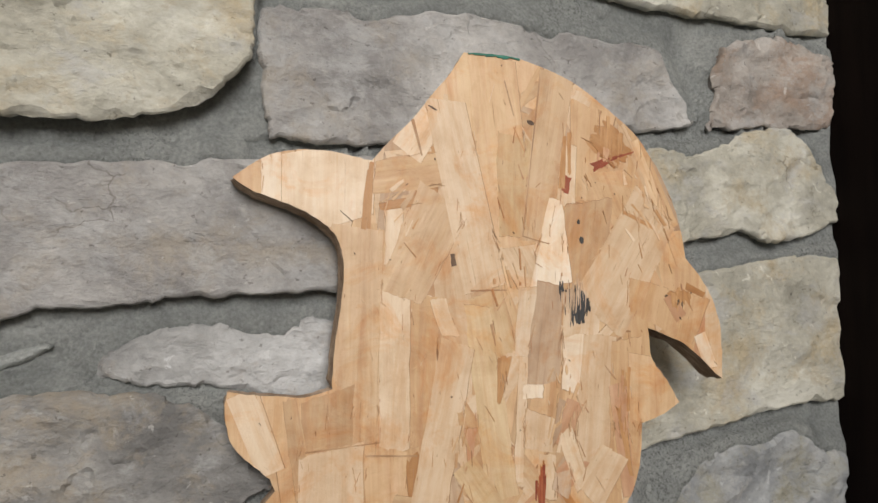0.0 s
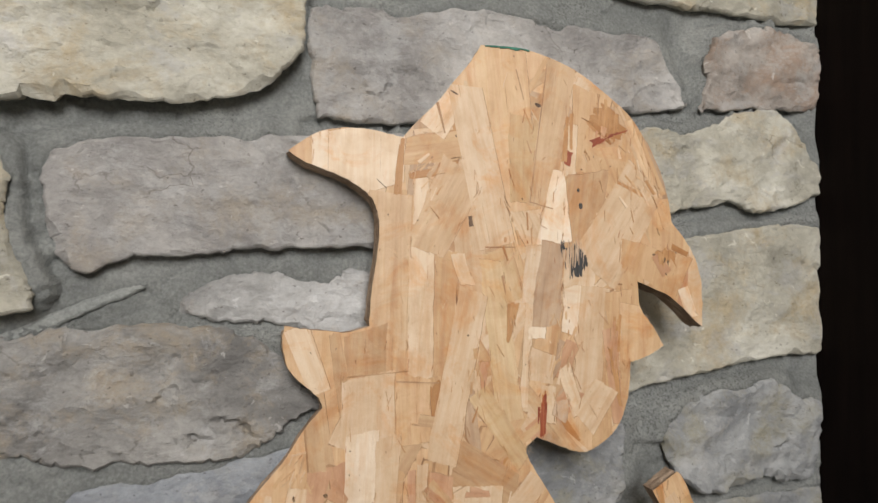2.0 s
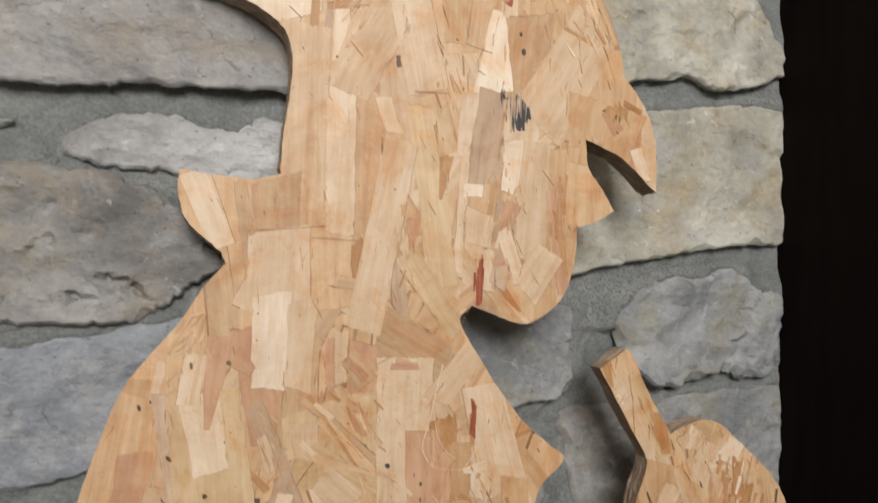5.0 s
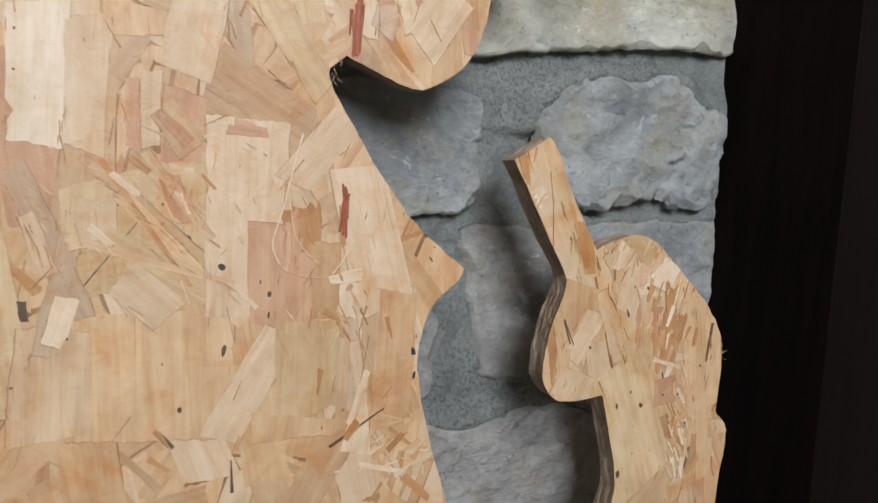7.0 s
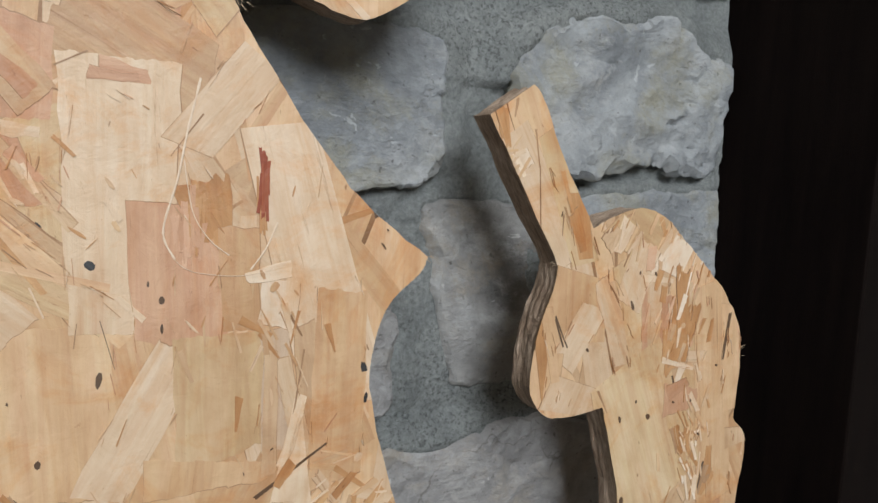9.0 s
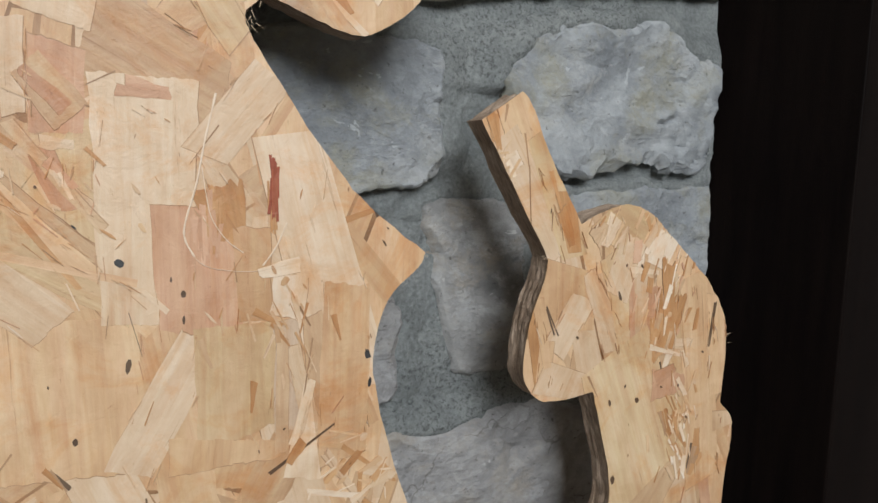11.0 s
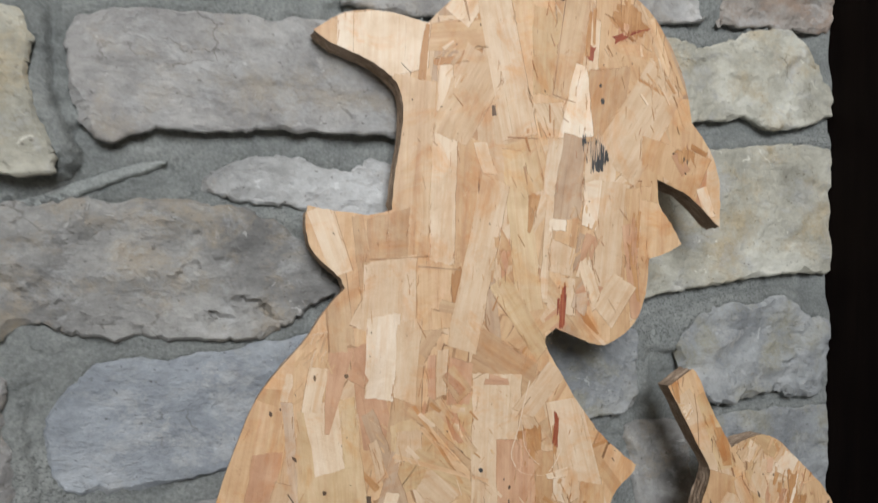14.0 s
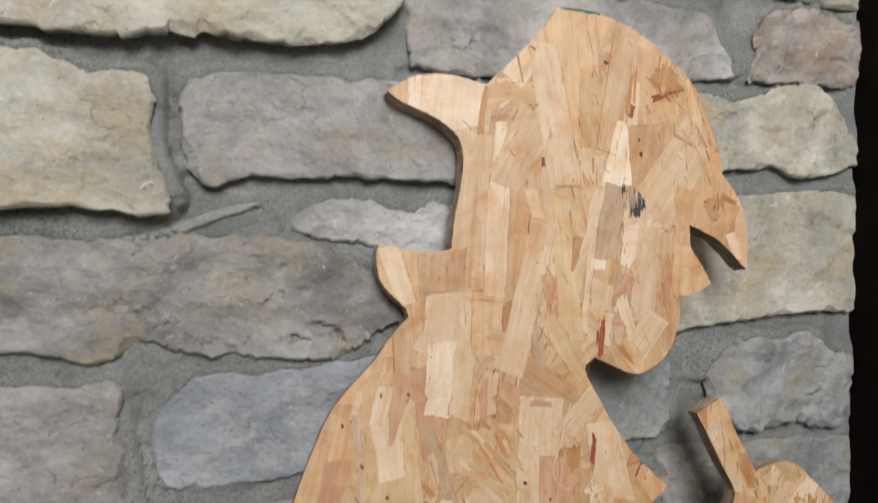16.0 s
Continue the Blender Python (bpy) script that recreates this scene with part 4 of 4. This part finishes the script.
smudge("ink", 358, 95, 4.6, 17, 70, 2.6, 1)
smudge("ink", 357, 97, 2.4, 12, 24, 3.6, 41)
smudge("ink", 355, 96, 7.0, 22, 20, 0.8, 22)
smudge("grey", 355, 100, 9, 24, 18, 0.9, 21)
smudge("ink", 347, 105, 2.2, 9, 8, 1.0, 2)
smudge("ink", 362, 95, 4.0, 12, 8, 1.2, 3)
smudge("amber", 334.5, -13, 3.4, 27, 8, 1.6, 4)
smudge("red", 334.5, -13, 3.6, 26, 16, 2.0, 5)
smudge("amber", 332, -97, 2.0, 28, 7, 1.2, 6)
smudge("red", 332, -96, 1.8, 24, 14, 1.5, 7)

smudge("amber", 380, 199, 9, 26, 12, 2.6, 31)
smudge("rose", 376, 188, 6, 14, 8, 2.2, 32)
strand("red", 373, 181, 388, 190, 2.2, 0.8)
smudge("amber", 426, 101, 7, 14, 12, 2.4, 33)
smudge("bark", 428, 99, 4, 7, 5, 1.1, 34)
smudge("amber", 389, 42, 3.0, 36, 12, 1.8, 35)
smudge("rose", 388, 34, 3.0, 30, 8, 1.6, 36)
smudge("amber", 311, -106, 6, 22, 12, 2.2, 37)
smudge("rose", 309, -112, 8, 24, 10, 2.4, 38)


def splinters(x, z, wide, tall, count, turn, spread, seed, tones=("pale", "honey", "tan", "honey", "amber", "pale")):
    """A torn patch where many short thin flakes lie across one another."""
    rng = random.Random(seed)
    bm = bmesh.new()
    uv = bm.loops.layers.uv.new("grain")
    for k in range(count):
        px, pz = (x + rng.gauss(0, 0.32) * wide) / 1000, 1.6 + (z + rng.gauss(0, 0.32) * tall) / 1000
        a = radians(turn + rng.gauss(0, 0.55 * spread))
        n, w = rng.uniform(0.003, 0.013), rng.uniform(0.0007, 0.0022) * rng.choice((1, 1.6, 2.6))
        shape, axis, _ = strand_shape(px - math.cos(a) * n / 2, pz - math.sin(a) * n / 2, px + math.cos(a) * n / 2, pz + math.sin(a) * n / 2, w * rng.uniform(0.15, 0.7), w * rng.uniform(0.1, 0.9), rng)
        layer[0] += 0.0000002
        if shape:
            strand_mesh(bm, uv, shape, axis, layer[0], rng.uniform(0, 9), rng.randrange(len(tones)))
    bm.normal_update()
    me = bpy.data.meshes.new("splinter_patch")
    bm.to_mesh(me)
    bm.free()
    for tone in tones:
        me.materials.append(WOOD[tone])
    ob = new("splinter_patch", me)
    ob.parent = board
    ob["kind"] = "stuff"


strand("amber", 524, -128, 527, -164, 9, 6)
splinters(538, -217, 20, 50, 54, 110, 30, 1, ("pale", "cream", "honey", "amber", "tan", "amber"))
splinters(523, -149, 28, 46, 44, 80, 22, 2, ("pale", "cream", "honey", "amber", "tan", "rose"))
splinters(498, -112, 40, 16, 20, 60, 25, 12)
splinters(362, -208, 30, 30, 30, 40, 50, 3)
splinters(402, 158, 26, 46, 26, 120, 30, 4)
splinters(313, 112, 22, 34, 18, 100, 25, 5)
splinters(244, 146, 26, 34, 16, 60, 45, 6)
splinters(288, 14, 22, 40, 18, 95, 18, 7)
splinters(246, -100, 70, 50, 30, 130, 22, 8)
splinters(346, 36, 24, 40, 16, 80, 35, 9)
splinters(165, -45, 24, 30, 24, 70, 40, 10)
splinters(430, -83, 10, 12, 14, 60, 40, 11)
splinters(330, -150, 40, 40, 26, 100, 30, 13)
splinters(425, 190, 14, 50, 22, 118, 8, 14)


def torn_edges(seed, tones=("rim", "amber", "tan", "rose", "amber", "honey", "cream", "tan")):
    """Short torn slivers, and brown ones painting the dark gaps, along the sides and ends of the larger flakes."""
    rng = random.Random(seed)
    bm = bmesh.new()
    uv = bm.loops.layers.uv.new("grain")
    for x0, z0, x1, z1, w0, w1 in laid:
        n = math.hypot(x1 - x0, z1 - z0)
        ax, az = (x1 - x0) / n, (z1 - z0) / n
        for k in range(int(n / 24) + 1):
            middle, side = rng.random() * n, rng.choice((-1, 1))
            for j in range(rng.choice((1, 2, 3, 5))):
                f = middle + rng.gauss(0, 3)
                o = side * ((w0 + (w1 - w0) * f / n) / 2 + rng.gauss(0, 0.7))
                px, pz = (x0 + ax * f - az * o) / 1000, 1.6 + (z0 + az * f + ax * o) / 1000
                a = math.atan2(az, ax) + rng.gauss(0, 0.16)
                h, w = rng.uniform(0.0008, 0.0045), rng.uniform(0.0002, 0.0007)
                shape, axis, _ = strand_shape(px - math.cos(a) * h, pz - math.sin(a) * h, px + math.cos(a) * h, pz + math.sin(a) * h, w * rng.uniform(0.2, 1), w * rng.uniform(0.1, 0.6), rng)
                if shape:
                    layer[0] += 0.00000005
                    strand_mesh(bm, uv, shape, axis, layer[0], rng.uniform(0, 9), rng.randrange(len(tones)))
    bm.normal_update()
    me = bpy.data.meshes.new("torn_sliver")
    bm.to_mesh(me)
    bm.free()
    for tone in tones:
        me.materials.append(WOOD[tone])
    ob = new("torn_sliver", me)
    ob.parent = board
    ob["kind"] = "stuff"


torn_edges(31)


def frayed_fibres(x, z, count, turn, seed):
    """Loose fibres standing off the saw line."""
    rng = random.Random(seed)
    verts, faces = [], []
    for k in range(count):
        a = radians(turn + rng.gauss(0, 32))
        n, w = rng.uniform(0.0015, 0.0045), rng.uniform(0.0001, 0.00022)
        o = Vector((x / 1000 + rng.gauss(0, 0.0016), rng.uniform(-0.001, 0.004), 1.6 + z / 1000 + rng.gauss(0, 0.0016)))
        d = Vector((math.cos(a), rng.uniform(-0.4, 0.2), math.sin(a))) * n
        side = Vector((-math.sin(a), 0, math.cos(a))) * w
        b = len(verts)
        verts += [o - side, o + side, o + Vector((0, w * 1.5, 0)), o + d]
        faces += [(b, b + 1, b + 3), (b + 1, b + 2, b + 3), (b + 2, b, b + 3), (b, b + 2, b + 1)]
    finish("frayed_fibre", [tuple(v) for v in verts], faces, FIBRE, board)


FIBRE = plain_material("loose_fibre", (0.42, 0.30, 0.19), (0.66, 0.52, 0.36), 90, 0.7)
frayed_fibres(324, -34, 7, -70, 1)
frayed_fibres(329, -28, 4, -60, 2)
frayed_fibres(394, -121, 5, -30, 3)
frayed_fibres(566, -170, 5, -5, 4)
frayed_fibres(428, 140, 6, 20, 5)
frayed_fibres(413, 56, 7, -10, 6)
frayed_fibres(184, -3, 6, 200, 7)
frayed_fibres(212, 50, 6, 120, 8)
frayed_fibres(454, -126, 8, 190, 9)


def peeled_fibre(points, wide):
    """A thin fibre that has lifted off the face and lies in a loop."""
    line = spline([(x / 1000, 1.6 + z / 1000, 0) for x, z in points], 6)
    verts, faces = [], []
    for k, p in enumerate(line):
        q, o = line[min(k + 1, len(line) - 1)], line[max(k - 1, 0)]
        t = (q - o).normalized() * wide / 2000 * (0.6 + 0.5 * noise.noise((k * 0.7, 0, 0)))
        h = 0.0007 + 0.0002 * math.sin(k / len(line) * math.pi)
        verts += [(p.x - t.y, -0.0006, p.y + t.x), (p.x, -h, p.y), (p.x + t.y, -0.0006, p.y - t.x)]
        if k:
            b = 3 * k
            faces += [(b - 3, b, b + 1, b - 2), (b - 2, b + 1, b + 2, b - 1)]
    finish("peeled_fibre", verts, faces, PEEL, board, "", True)


PEEL = plain_material("peeled_fibre", (0.66, 0.50, 0.35), (0.78, 0.65, 0.50), 300, 0.6)
peeled_fibre([(312, -62), (308, -79), (305, -94), (301, -108), (301, -114), (304, -120)], 1.1)
peeled_fibre([(303, -119), (307, -123), (313, -125), (325, -126), (336, -124)], 0.35)
peeled_fibre([(307, -88), (308, -96), (310, -106), (315, -114), (321, -119)], 0.55)
peeled_fibre([(328, -124), (333, -117), (337, -108)], 0.9)

# green paint left on the sawn crown
for k in range(9):
    x0 = 0.287 + 0.0036 * k
    pieces = clipped([(x0, 1.8445 - strand_rng.uniform(0.0008, 0.0026)), (x0 + 0.0037, 1.8445 - strand_rng.uniform(0.0008, 0.0026)), (x0 + 0.0037, 1.85), (x0, 1.85)])
    bm = bmesh.new()
    strand_mesh(bm, bm.loops.layers.uv.new("grain"), pieces, (1.0, 0.0), 0.0009, 0.0)
    me = bpy.data.meshes.new("paint_trace")
    bm.to_mesh(me)
    bm.free()
    me.materials.append(GREEN)
    trace = new("paint_trace", me)
    trace.parent = board
    trace["label"] = "green paint on the edge"


# ---- the room behind the camera ----
def room():
    floor = box("floor", (-2.0, -2.15, -0.1), (2.4, 0.03, 0.0), FLOORING)
    ceiling = box("ceiling", (-2.0, -2.15, 3.2), (2.4, 0.03, 3.3), PLASTER)
    west = box("wall_west", (-2.1, -2.15, 0.0), (-2.0, 0.2, 3.2), PLASTER)
    east = box("wall_east", (2.4, -2.15, 0.0), (2.5, 0.2, 3.2), PLASTER)
    u0, u1, z0, z1 = -0.9, 0.0, 2.0, 2.9
    south = new("wall_south")
    for name, lo, hi in (("wall_panel", (-2.0, -2.15, 0.0), (u0, -2.0, 3.2)), ("wall_panel", (u1, -2.15, 0.0), (2.4, -2.0, 3.2)),
                         ("wall_panel", (u0, -2.15, 0.0), (u1, -2.0, z0)), ("wall_panel", (u0, -2.15, z1), (u1, -2.0, 3.2))):
        box(name, lo, hi, PLASTER, south)
    for ob, what in ((floor, "grey concrete floor"), (ceiling, "beige plaster ceiling"), (west, "beige plaster wall"), (east, "beige plaster wall"), (south, "beige plaster wall with a window opening")):
        ob.matrix_world = WALL
        tagged(ob, what, ob.name.split("_")[0], kind="structure")


room()
